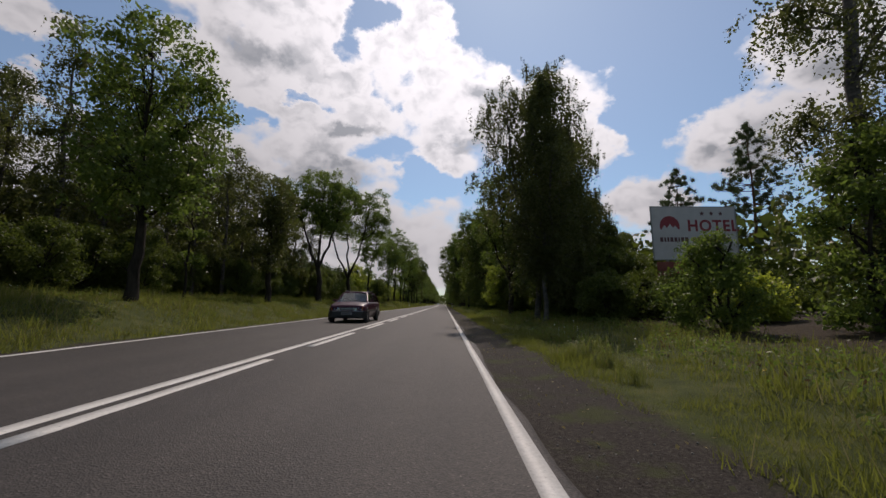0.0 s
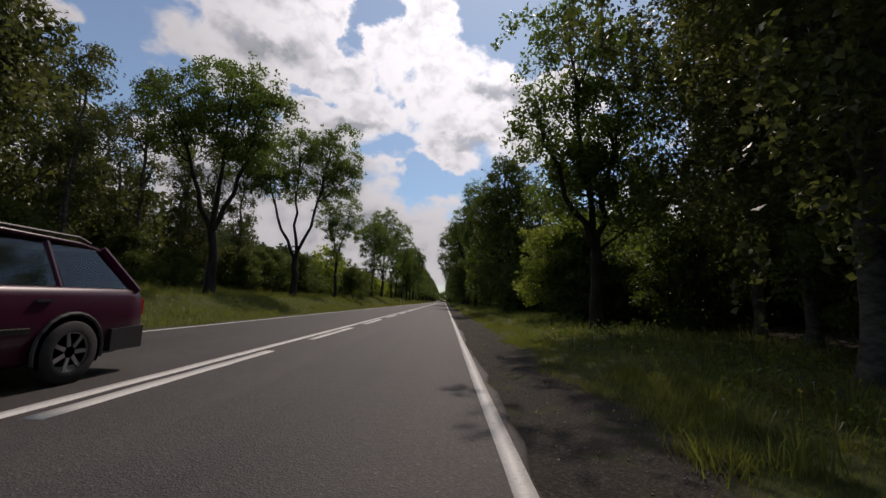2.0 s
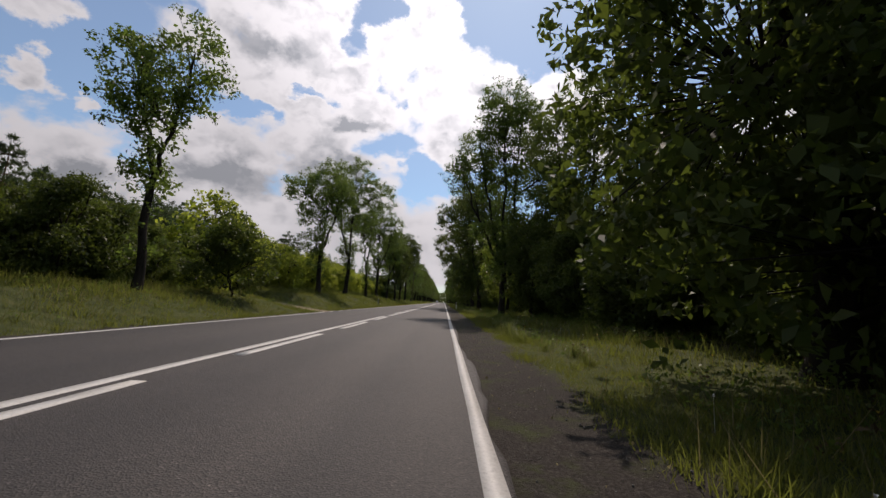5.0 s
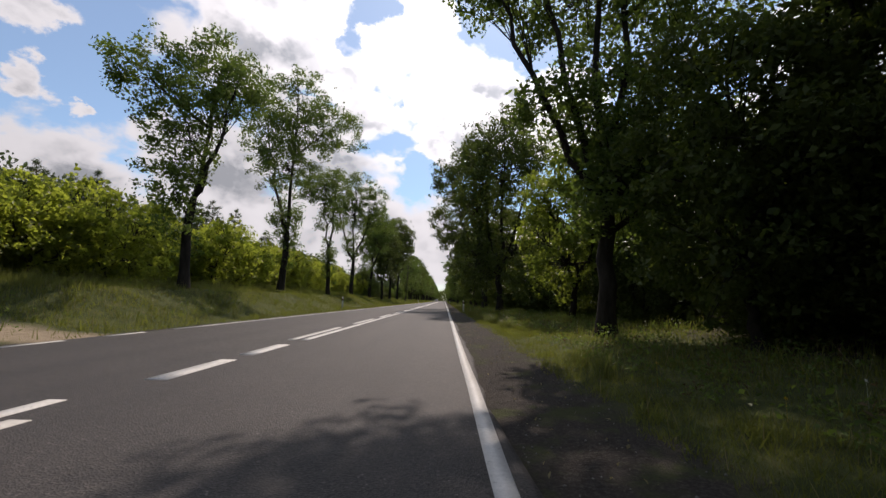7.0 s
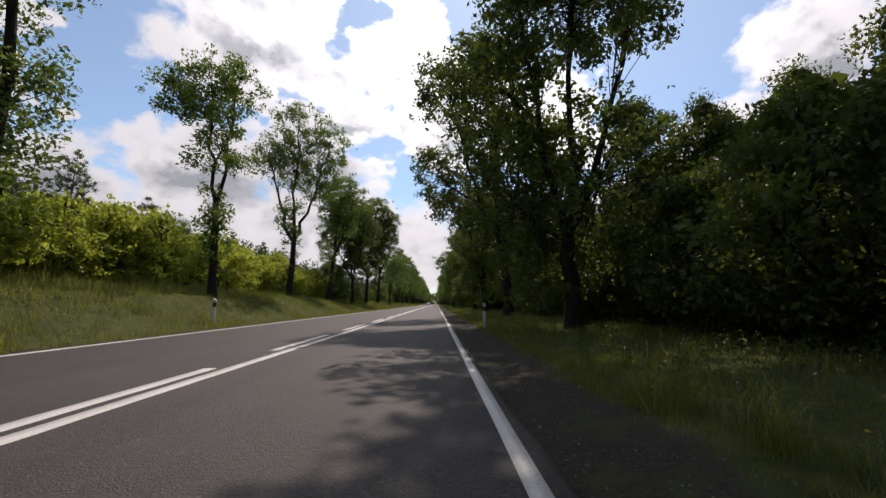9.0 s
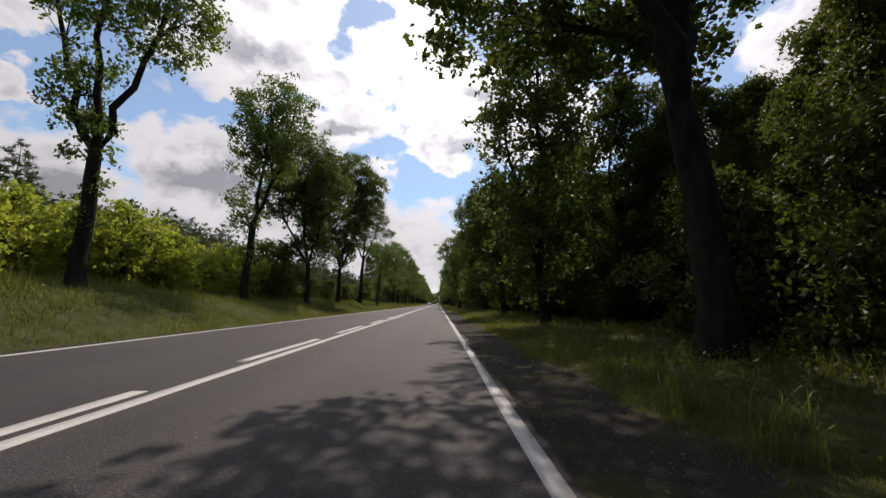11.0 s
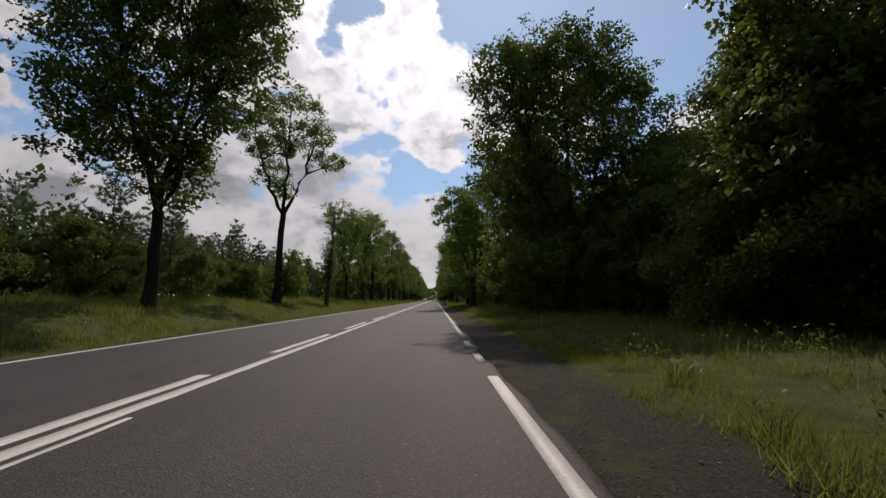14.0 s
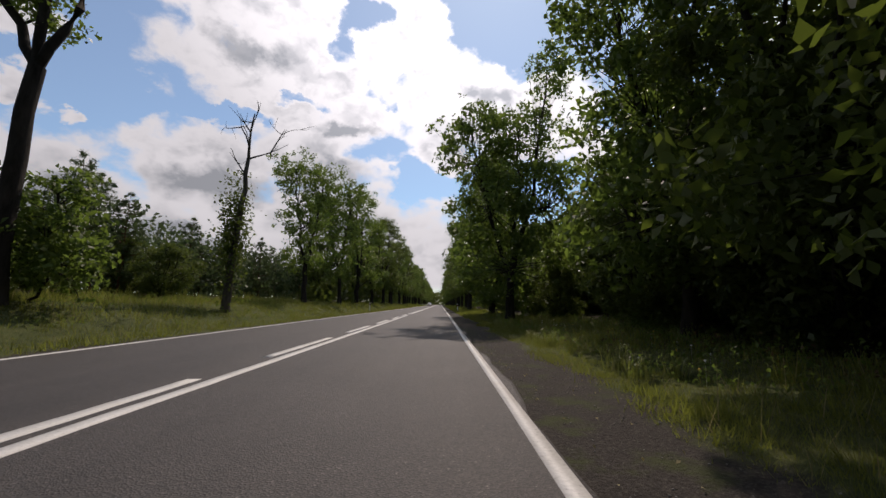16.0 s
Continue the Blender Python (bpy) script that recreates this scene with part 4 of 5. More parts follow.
    G("maple_tree", 54, 7.4, 119.7, [(-0.2, 11.6, 2.4, 2.5), (-1.7, 8.8, 1.5, 1.8), (1.0, 8.6, 1.9, 2.4), (-0.9, 5.8, 1.9, 1.9), (-0.4, 3.2, 1.8, 2.0)], 0.24, 2.4, "dark dense maple leafy to the ground", group=AVENUE, size=0.17, slim=0.8, cover=1.1, green=LEAF_MAPLE)
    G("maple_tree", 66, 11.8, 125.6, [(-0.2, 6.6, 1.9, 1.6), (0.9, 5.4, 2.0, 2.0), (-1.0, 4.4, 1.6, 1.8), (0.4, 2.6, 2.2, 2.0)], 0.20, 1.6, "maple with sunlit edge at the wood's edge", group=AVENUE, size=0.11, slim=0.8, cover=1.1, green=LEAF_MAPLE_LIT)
    G("maple_tree", 55, 7.4, 130.6, [(-0.6, 8.9, 1.6, 1.5), (-1.9, 7.6, 1.1, 1.2), (0.8, 7.8, 1.4, 1.5), (-0.7, 5.6, 1.6, 1.8), (0.2, 3.0, 1.8, 2.2), (-2.2, 5.4, 1.0, 1.0)], 0.24, 2.0, "dark dense maple leafy to the ground", group=AVENUE, size=0.15, slim=0.8, clump=0.42, cover=1.1, green=LEAF_MAPLE)
    G("maple_tree", 67, 10.4, 139.2, [(0.4, 7.4, 1.5, 1.6), (0.7, 5.0, 1.8, 1.6), (-0.3, 3.6, 1.4, 1.6), (0.6, 2.0, 1.6, 1.4)], 0.15, 1.2, "leafy maple with sunlit edge at the wood's edge", group=AVENUE, size=0.15, slim=0.8, clump=0.42, cover=1.2, green=LEAF_MAPLE)
    G("maple_tree", 56, 8.4, 151.0, [(1.5, 13.0, 3.0, 2.2), (-1.8, 11.5, 2.0, 2.2), (4.1, 11.2, 2.5, 2.6), (7.0, 7.8, 2.6, 1.8), (0.0, 7.8, 3.3, 3.1), (5.2, 5.6, 3.6, 3.2), (2.2, 2.6, 4.6, 2.2)], 0.28, 2.6, "broad dark maple at the wood's edge", group=AVENUE, leaders=4, size=0.17, cover=1.4, clump=0.6, green=LEAF_MAPLE)
    G("ash_tree", 57, 8.8, 159.2, [(-1.2, 8.4, 1.7, 1.8), (1.9, 8.6, 2.1, 1.9), (0.0, 5.4, 2.2, 2.1), (-1.6, 3.2, 1.5, 1.7), (1.5, 2.8, 2.2, 1.9), (0.4, 11.0, 1.8, 1.8)], 0.24, 2.0, "leafy ash at the wood's edge", group=AVENUE, leaders=3, size=0.18, cover=1.0)
    G("ash_tree", 58, 6.6, 172.0, [(-2.1, 10.1, 2.0, 2.1), (0.9, 10.8, 2.3, 2.2), (-1.0, 6.1, 2.2, 2.6), (2.1, 6.2, 2.6, 3.0), (0.2, 3.1, 2.9, 2.2), (2.3, 14.0, 1.2, 1.7)], 0.26, 2.4, "leafy ash at the wood's edge", group=AVENUE, leaders=3, size=0.2, cover=0.95)
    P("ash_tree", B(59, 13.8, 0.26, 0.9, 4.0, egg, 213, 172, 0.21, 1.03, 2, green=LEAF_ASH, fill=12000), 7.0, 182.6, "leafy ash at the wood's edge", "tree", AVENUE)
    P("bush", B(60, 4.6, 0.06, 0.1, 1.5, egg, 110, 175, 0.12, 0.7, 5, green=LEAF_ASH), 12.2, 8.5, "yellow-green shrub before a billboard", "shrub")
    P("bush", B(61, 2.7, 0.05, 0.1, 1.5, egg, 84, 163, 0.10, 0.57, 5, green=LEAF_ASH), 10.4, 11.4, "low yellow-green shrub before a billboard", "shrub")
    P("bush", B(62, 1.5, 0.05, 0.1, 1.0, egg, 80, 163, 0.16, 0.68, 5, green=LEAF_BUSH), 13.0, 13.4, "yellow-green shrub before a billboard", "shrub")
    P("bush", B(63, 2.0, 0.05, 0.1, 1.5, egg, 106, 163, 0.12, 0.58, 5, green=LEAF_MAPLE), 9.8, 17.6, "dark shrub at the foot of birches", "shrub")
    for seed, bx, by, tall_b in ((38, 14.0, 18.2, 2.6), (39, 16.6, 18.4, 2.9), (40, 12.2, 19.4, 2.2)):
        G("bush", seed, bx, by, [(0.2, tall_b - 0.4, 0.9, 0.8), (-0.9, 1.5, 1.1, 1.0), (0.9, 1.4, 1.1, 1.0), (0.0, 0.9, 1.3, 0.7)], 0.05, 0.4, "dark shrub below a billboard", "shrub", size=0.11, clump=0.34, green=LEAF_MAPLE)
    tall = "tall pine with dark tufted crown behind a billboard"
    P("pine_tree", pine(64, 13.6, 0.17, 4.0, 2.9, 13, 7, 60, 0.32, dome=0.5), 25.0, 28.5, tall, "tree", "dense wood")
    P("pine_tree", pine(65, 10.6, 0.14, 3.0, 2.3, 12, 6, 60, 0.32, dome=0.5), 20.5, 30.0, tall, "tree", "dense wood")


avenue_right()

# ---- shared shapes for the woods and for the far avenue ----
BIRCHES = [broadleaf(70 + i, 13.5 + i, 0.14, 3.0, 2.4, egg, 95, 80, 0.19, 0.85, 1, droop=1.4, wood=BIRCH_BARK, green=LEAF_BIRCH, slim=0.6) for i in range(3)]
DARK = [broadleaf(80 + i, 12.0 + i, 0.20, 0.5, 3.5, egg, 170, 150, 0.19, 1.0, 2, green=LEAF_MAPLE, fill=8000) for i in range(3)]
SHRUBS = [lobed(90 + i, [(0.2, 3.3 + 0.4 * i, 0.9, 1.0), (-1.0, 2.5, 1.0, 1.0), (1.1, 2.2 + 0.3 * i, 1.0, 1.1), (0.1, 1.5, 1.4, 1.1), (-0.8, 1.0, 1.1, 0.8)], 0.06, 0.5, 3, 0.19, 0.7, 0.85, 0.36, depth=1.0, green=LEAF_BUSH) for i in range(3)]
THICKET = [broadleaf(95 + i, 4.6, 0.05, 0.1, 2.5, egg, 110, 130, 0.15, 0.75, 5, green=LEAF_MAPLE, fill=2500) for i in range(2)]
PINES = [pine(100 + i, 7.6 + 1.2 * i, 0.11, 0.6 + 0.3 * i, 2.0, 14, 7, 26, 0.40, dome=0.45) for i in range(3)]
FAR = [broadleaf(120 + i, 13.0 + i, 0.26, 2.6, 3.9, (vase, egg, rounded)[i], 170, 60, 0.26, 1.0, 2, green=(LEAF_ASH, LEAF_ASH, LEAF_MAPLE)[i]) for i in range(3)]


def wood(rng, name, shapes, count, xr, yr, label, category, group, size=(0.8, 1.2), gap=1.6):
    """Scatters one kind of tree over a stretch, no two closer than the gap."""
    done, tries = [], 0
    while len(done) < count and tries < count * 30:
        tries += 1
        x, y = rng.uniform(*xr), rng.uniform(*yr)
        if any((x - a) ** 2 + (y - b) ** 2 < gap * gap for a, b in done):
            continue
        done.append((x, y))
        plant(name, shapes[rng.integers(len(shapes))], x, y, label, category, group, rng.uniform(0, 360), rng.uniform(*size))


def woods():
    rng = np.random.default_rng(61)
    wood(rng, "birch_tree", BIRCHES, 58, (-26, -13.6), (-2, 50), "birch in a dim wood with hanging foliage", "tree", "birch wood", (0.74, 0.95), 2.2)
    wood(rng, "thicket", THICKET, 34, (-22, -12.5), (0, 62), "dark undergrowth below birches", "shrub", "undergrowth", (0.5, 0.9), 1.8)
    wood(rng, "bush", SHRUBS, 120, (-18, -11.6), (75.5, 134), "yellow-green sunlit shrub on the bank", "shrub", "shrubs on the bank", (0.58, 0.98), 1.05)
    wood(rng, "bush", THICKET, 12, (-20, -11.5), (138, 152), "low green shrub on the bank", "shrub", "shrubs on the bank", (0.5, 0.9), 1.5)
    wood(rng, "pine_tree", PINES, 100, (-30, -19.5), (62, 150), "young dark pine in a dense stand", "tree", "pine stand", (0.62, 0.88), 2.0)
    wood(rng, "pine_tree", PINES, 100, (-28, -14.5), (144, 250), "young dark pine in a dense stand", "tree", "pine stand", (0.48, 0.78), 1.7)
    wood(rng, "bush", THICKET, 14, (-15, -10), (152, 215), "dark shrub before the pines", "shrub", "shrubs on the bank", (0.4, 0.75), 2.0)
    wood(rng, "bush", THICKET, 14, (-17, -12.5), (50, 68), "dark green shrub at the wood's end", "shrub", "shrubs on the bank", (0.6, 1.0), 2.0)
    wood(rng, "pine_tree", PINES, 16, (-30, -17), (50, 66), "young dark pine in a dense stand", "tree", "pine stand", (0.7, 0.95), 2.4)
    plant("broadleaf_tree", SHRUBS[2], -13.2, 71.8, "yellow-green leafy tree beside a sandy side track", "tree", "", 40, 1.5)
    for x, y, k in ((12.5, 90.0, 0.45), (12.6, 97.5, 0.45), (10.0, 129.2, 0.95), (12.5, 103.4, 0.5), (12.0, 115.5, 0.6), (10.8, 127.0, 0.9), (11.8, 141.0, 0.7), (10.9, 70.2, 0.66), (10.6, 57.0, 0.6), (11.4, 165.0, 0.9), (9.4, 156.0, 0.95), (10.8, 118.6, 0.75)):
        plant("broadleaf_tree", DARK[round(y) % 3], x, y, "dark leafy tree at the wood's edge", "tree", "dense wood", y * 7, k)
    plant("thicket", THICKET[0], -11.0, 136.4, "dark rounded shrub under the avenue", "shrub", "", 10, 1.15)
    # the wood on the camera's side
    wood(rng, "broadleaf_tree", DARK, 22, (12.5, 20), (28, 62), "dark leafy tree in a dense wood", "tree", "dense wood", (0.42, 0.58), 2.2)
    wood(rng, "broadleaf_tree", DARK, 85, (11.5, 20), (62, 205), "dark leafy tree in a dense wood", "tree", "dense wood", (0.5, 0.72), 2.2)
    wood(np.random.default_rng(63), "broadleaf_tree", DARK, 18, (11.0, 14.5), (99, 166), "dark leafy tree in a dense wood", "tree", "dense wood", (0.50, 0.62), 2.4)
    wood(rng, "thicket", THICKET, 110, (9.4, 13.5), (22, 205), "dark undergrowth at the wood's edge", "shrub", "undergrowth", (0.6, 1.1), 1.6)


def wood_mass(name, seed, n, xr, yr, tall, size, mat, label):
    """Unbroken wood far behind the rest: leaf masses with a ragged top."""
    rng = np.random.default_rng(seed)
    x, y = rng.uniform(*xr, n), rng.uniform(*yr, n)
    top = np.array([tall * (0.85 + 0.30 * noise.noise((a * 0.15, b * 0.22, seed)) + 0.18 * noise.noise((a * 0.6, b * 0.8, seed))) for a, b in zip(x, y)])
    base = np.array([ground_height(a, b) for a, b in zip(x, y)])
    z = base + 0.15 + rng.uniform(0, 1, n) ** 0.85 * top
    tagged(new(name, mesh_of(name, *leaves(rng, np.stack([x, y, z], 1), size, 0.7), mat)), label, "wood", kind="stuff")


def far_avenue():
    rng = np.random.default_rng(62)
    y = 205.0
    while y < 620:
        for side in (-1, 1):
            x = side * 7.6 - (0.5 if side < 0 else 0) + rng.normal(0, 0.4)
            plant("avenue_tree", FAR[rng.integers(3)], x, y + rng.normal(0, 1.5), "distant leafy avenue tree", "tree", AVENUE, rng.uniform(0, 360), rng.uniform(0.95, 1.2))
            if y < 470:
                plant("broadleaf_tree", DARK[rng.integers(3)], side * rng.uniform(11.5, 14), y + rng.uniform(-4, 4), "distant dark wood beside the road", "tree", "distant wood", rng.uniform(0, 360), rng.uniform(0.85, 1.1))
        y += rng.uniform(8, 11) if y < 420 else 16


woods()
far_avenue()
wood_mass("deep_wood", 3, 24000, (20, 34), (4, 260), 6.8, 0.75, LEAF_MAPLE, "deep dark broadleaf wood behind the trees")
wood_mass("inner_wood", 10, 15000, (12.5, 20), (27, 62), 4.4, 0.42, LEAF_MAPLE, "dense dark undergrowth of the wood")
wood_mass("inner_wood", 11, 36000, (11.6, 20), (62, 210), 6.2, 0.45, LEAF_MAPLE, "dense dark undergrowth of the wood")
wood_mass("inner_wood", 12, 7000, (17, 31), (25, 36), 3.6, 0.4, LEAF_MAPLE, "dense dark undergrowth of the wood")
wood_mass("deep_pine_wood", 4, 18000, (-62, -40), (40, 330), 7.5, 0.7, LEAF_PINE, "dark pine wood along the skyline")
wood_mass("young_pine_wood", 8, 46000, (-28, -20.0), (62, 150), 7.0, 0.34, LEAF_PINE, "dense dark young pines behind shrubs")
wood_mass("young_pine_wood", 9, 46000, (-27, -14.6), (140, 260), 5.9, 0.34, LEAF_PINE, "dense dark young pines behind the bank")
wood_mass("undergrowth", 14, 17000, (-40, -34), (-20, 330), 3.4, 0.5, LEAF_PINE, "dark undergrowth deep in the pine wood")
wood_mass("undergrowth", 15, 7000, (-14, -9.5), (196, 560), 3.2, 0.5, LEAF_MAPLE, "dark undergrowth below the distant avenue")
wood_mass("undergrowth", 16, 7000, (8.5, 13), (196, 560), 3.2, 0.5, LEAF_MAPLE, "dark undergrowth below the distant avenue")
wood_mass("deep_birch_wood", 5, 22000, (-32, -18), (-10, 54), 7.6, 0.55, LEAF_BIRCH, "dim wood behind the birches")
wood_mass("far_wood", 6, 9000, (7, 40), (420, 900), 13.0, 1.6, LEAF_MAPLE, "distant wood at the end of the road")
wood_mass("far_wood", 7, 9000, (-40, -7.5), (420, 900), 13.0, 1.6, LEAF_MAPLE, "distant wood at the end of the road")

wood_mass("far_wood", 13, 6000, (-20, 20), (548, 600), 15.0, 1.3, LEAF_MAPLE, "distant wood where the road bends away")

# ---- grass ----
def blades(rng, n, xr, yr, tall, density=None, lean=0.35, width=0.012):
    x, y = rng.uniform(*xr, n), rng.uniform(*yr, n)
    if density is not None:
        keep = rng.uniform(0, 1, n) < np.array([density(a, b) for a, b in zip(x, y)])
        x, y = x[keep], y[keep]
    n = len(x)
    z = np.array([ground_height(a, b) for a, b in zip(x, y)])
    ang = rng.uniform(0, 6.283, n)
    patch = np.array([0.7 + 0.9 * max(0.0, noise.noise((a * 0.6, b * 0.35, 9.0)) + 0.25) for a, b in zip(x, y)])
    tuft = np.array([max(0.0, noise.noise((a * 2.3, b * 1.9, 21.0))) for a, b in zip(x, y)])
    h = rng.uniform(0.4, 1.2, n) * tall * patch * (0.75 + 1.5 * tuft)
    w = rng.uniform(0.6, 1.4, n) * width * np.clip(0.6 + 0.5 * h / max(tall, 0.01), 0.6, 1.3)
    bend = rng.uniform(0.1, 1.0, n) * lean * h
    to = rng.uniform(0, 6.283, n)
    root = np.stack([x, y, z - 0.03], 1)
    side = np.stack([np.cos(ang) * w, np.sin(ang) * w, np.zeros(n)], 1)
    out = np.stack([np.cos(to), np.sin(to), np.zeros(n)], 1)
    tip = root + np.array([0, 0, 1.0]) * (h * (1 - 0.25 * lean))[:, None] + out * bend[:, None]
    v = np.stack([root - side, root + side, tip], 1).reshape(-1, 3)
    f = np.arange(3 * n).reshape(n, 3)
    return v, f


def build_grass():
    rng = np.random.default_rng(77)

    def right_edge(x, y):
        edge = 4.55 + 0.45 * noise.noise((0.0, y * 0.45, 2.0)) + 0.2 * noise.noise((0.0, y * 1.7, 5.0))
        return 1.0 if x > edge + 0.12 else (0.3 if x > edge else 0.008)

    def left_edge(x, y):
        if abs(y - 72.2) < 1.1:
            return 0.05
        edge = -4.75 + 0.25 * noise.noise((3.0, y * 0.5, 2.0))
        return 1.0 if x < edge else 0.05

    sets = [("verge_grass", GRASS, [blades(rng, 220000, (4.6, 6.8), (1, 176), 0.17, right_edge, 0.8, 0.0056), blades(rng, 330000, (4.3, 5.9), (1, 172), 0.12, right_edge, 0.7, 0.0040), blades(rng, 90000, (6.4, 10.5), (1, 176), 0.28, None, 0.5, 0.009), blades(rng, 20000, (4.4, 8), (176, 330), 0.35, None, 0.3, 0.03)],
             "uneven green verge grass beside the shoulder"),
            ("bank_grass", GRASS, [blades(rng, 170000, (-8.6, -4.4), (2, 185), 0.26, left_edge, 0.7, 0.011), blades(rng, 80000, (-13, -8.4), (2, 190), 0.42, left_edge, 0.5, 0.010), blades(rng, 22000, (-9, -4.6), (185, 340), 0.32, None, 0.3, 0.03)],
             "green grass growing on the roadside bank"),
            ("tall_grass", STRAW_GREEN, [blades(rng, 34000, (-13.5, -9.6), (75, 136), 0.62, left_edge, 0.35, 0.010)], "tall pale grass standing before the shrubs"),
            ("dry_grass", STRAW, [blades(rng, 16000, (4.7, 9.5), (1, 176), 0.38, right_edge, 0.7, 0.0035), blades(rng, 34000, (-13, -5), (2, 190), 0.34, left_edge, 0.5, 0.006)], "straw-coloured seed stalks among the grass")]
    for name, mat, pieces, label in sets:
        tagged(new(name, mesh_of(name, *joined(pieces), mat)), label, "grass", kind="stuff")


build_grass()


def build_weeds():
    """Low broad-leaved weeds in patches over the verge and the bank."""
    rng = np.random.default_rng(81)
    for mat, n, xr, label in ((LEAF_ASH, 8000, (5.4, 9.5), "dull green broad-leaved weeds among verge grass"), (DRY_LEAF, 900, (5.6, 9.0), "brown withered weeds among verge grass"), (LEAF_ASH, 4000, (-12.0, -5.6), "dull green broad-leaved weeds among bank grass")):
        x, y = rng.uniform(*xr, n), rng.uniform(1, 176, n)
        keep = np.array([noise.noise((a * 0.5, b * 0.3, 14.0)) > -0.05 for a, b in zip(x, y)])
        x, y = x[keep], y[keep]
        tall = rng.uniform(0.12, 0.42, len(x))
        count = 11
        base = np.repeat(np.stack([x, y, [ground_height(a, b) for a, b in zip(x, y)]], 1), count, 0)
        lift = rng.uniform(0.15, 1.0, len(base)) * np.repeat(tall, count)
        pts = base + np.stack([rng.normal(0, 0.075, len(base)), rng.normal(0, 0.075, len(base)), lift], 1)
        tagged(new("weeds", mesh_of("weeds", *leaves(rng, pts, 0.058, 0.5, 1.2), mat)), label, "weeds", kind="stuff")


DRY_LEAF = leaf("withered_leaf", (0.040, 0.026, 0.012), (0.110, 0.075, 0.036), (0.14, 0.09, 0.04), 0.3, 0.7)
build_weeds()


def litter():
    """Dry leaves and small stones strewn over the gravel shoulder."""
    rng = np.random.default_rng(78)
    n = 1500
    x, y = rng.uniform(3.72, 4.9, n), rng.uniform(0, 165, n)
    z = np.array([ground_height(a, b) for a, b in zip(x, y)]) + 0.022
    v, f = leaves(rng, np.stack([x, y, z], 1), 0.032, 0.7, 2.5)
    tagged(new("fallen_leaves", mesh_of("fallen_leaves", v, f, STRAW)), "dry yellow leaves fallen on the gravel shoulder", "leaf litter", kind="stuff")
    m = 6000
    x, y = rng.uniform(3.68, 4.8, m), rng.uniform(0, 165, m)
    z = np.array([ground_height(a, b) for a, b in zip(x, y)])
    r = rng.uniform(0.004, 0.013, m)
    octa = np.array([[1, 0, 0], [0, 1, 0], [-1, 0, 0], [0, -1, 0], [0, 0, 0.8], [0, 0, -0.8]], float)
    tri = np.array([[0, 1, 4], [1, 2, 4], [2, 3, 4], [3, 0, 4], [1, 0, 5], [2, 1, 5], [3, 2, 5], [0, 3, 5]])
    v = np.stack([x, y, z + 0.004], 1)[:, None] + octa[None] * r[:, None, None] * rng.uniform(0.6, 1.3, (m, 6, 1))
    f = (tri[None] + 6 * np.arange(m)[:, None, None]).reshape(-1, 3)
    tagged(new("gravel", mesh_of("gravel", v.reshape(-1, 3), f, STONE)), "small grey stones on the trodden shoulder", "gravel", kind="stuff")


STONE = plain("grey_stone", (0.16, 0.15, 0.135), 0.9, 0, 0.4, 30.0)
litter()


def tussock_mesh(seed, n, tall):
    """A tuft of long blades that arch outwards from one root."""
    rng = np.random.default_rng(seed)
    pieces = []
    for _ in range(n):
        a, b = rng.uniform(0, 6.283), rng.uniform(0, 6.283)
        root = np.array([math.cos(b), math.sin(b), 0]) * rng.uniform(0, 0.24)
        h, reach = tall * rng.uniform(0.5, 1.15), rng.uniform(0.15, 0.95) * tall
        out = np.array([math.cos(a), math.sin(a), 0.0])
        line = bezier(root - np.array([0, 0, 0.04]), root + np.array([0, 0, h * 1.1]) + out * reach * 0.2, root + np.array([0, 0, h * 0.92]) + out * reach, 5)
        side = np.cross(out, (0, 0, 1.0)) * rng.uniform(0.0025, 0.0055)
        w = np.array([1.0, 1.0, 0.9, 0.7, 0.15])[:, None]
        v = np.stack([line - side * w, line + side * w], 1).reshape(-1, 3)
        pieces.append((v, np.array([[2 * i, 2 * i + 1, 2 * i + 3, 2 * i + 2] for i in range(4)])))
    return mesh_of("grass_tussock", *joined(pieces), STRAW_GREEN)


def build_tussocks():
    rng = np.random.default_rng(79)
    shapes = [tussock_mesh(300 + i, 70 + 20 * i, 0.30 + 0.06 * i) for i in range(3)]
    spots = [(5.0, 104.9, 1.15), (5.25, 80.5, 1.0), (5.2, 80.9, 1.1), (5.7, 7.6, 1.0), (4.95, 80.9, 0.7), (5.1, 77.6, 0.8), (5.2, 33.7, 0.9), (5.3, 37.6, 0.9)]
    while len(spots) < 90:
        y = rng.uniform(2, 172)
        if noise.noise((y * 0.22, 1.0, 7.0)) > -0.08:
            spots.append((5.15 + 0.35 * noise.noise((0.0, y * 0.4, 3.0)) + abs(rng.normal(0, 0.35)), y, rng.uniform(0.5, 1.05)))
    for x, y, k in spots:
        ob = new("grass_tussock", shapes[rng.integers(3)])
        ob.location = (x, y, ground_height(x, y))
        ob.rotation_euler = (0, 0, rng.uniform(0, 6.283))
        ob.scale = (k, k, k)
        tagged(ob, "pale arching grass tussock on the verge", "grass", "grass tussocks on the verge")


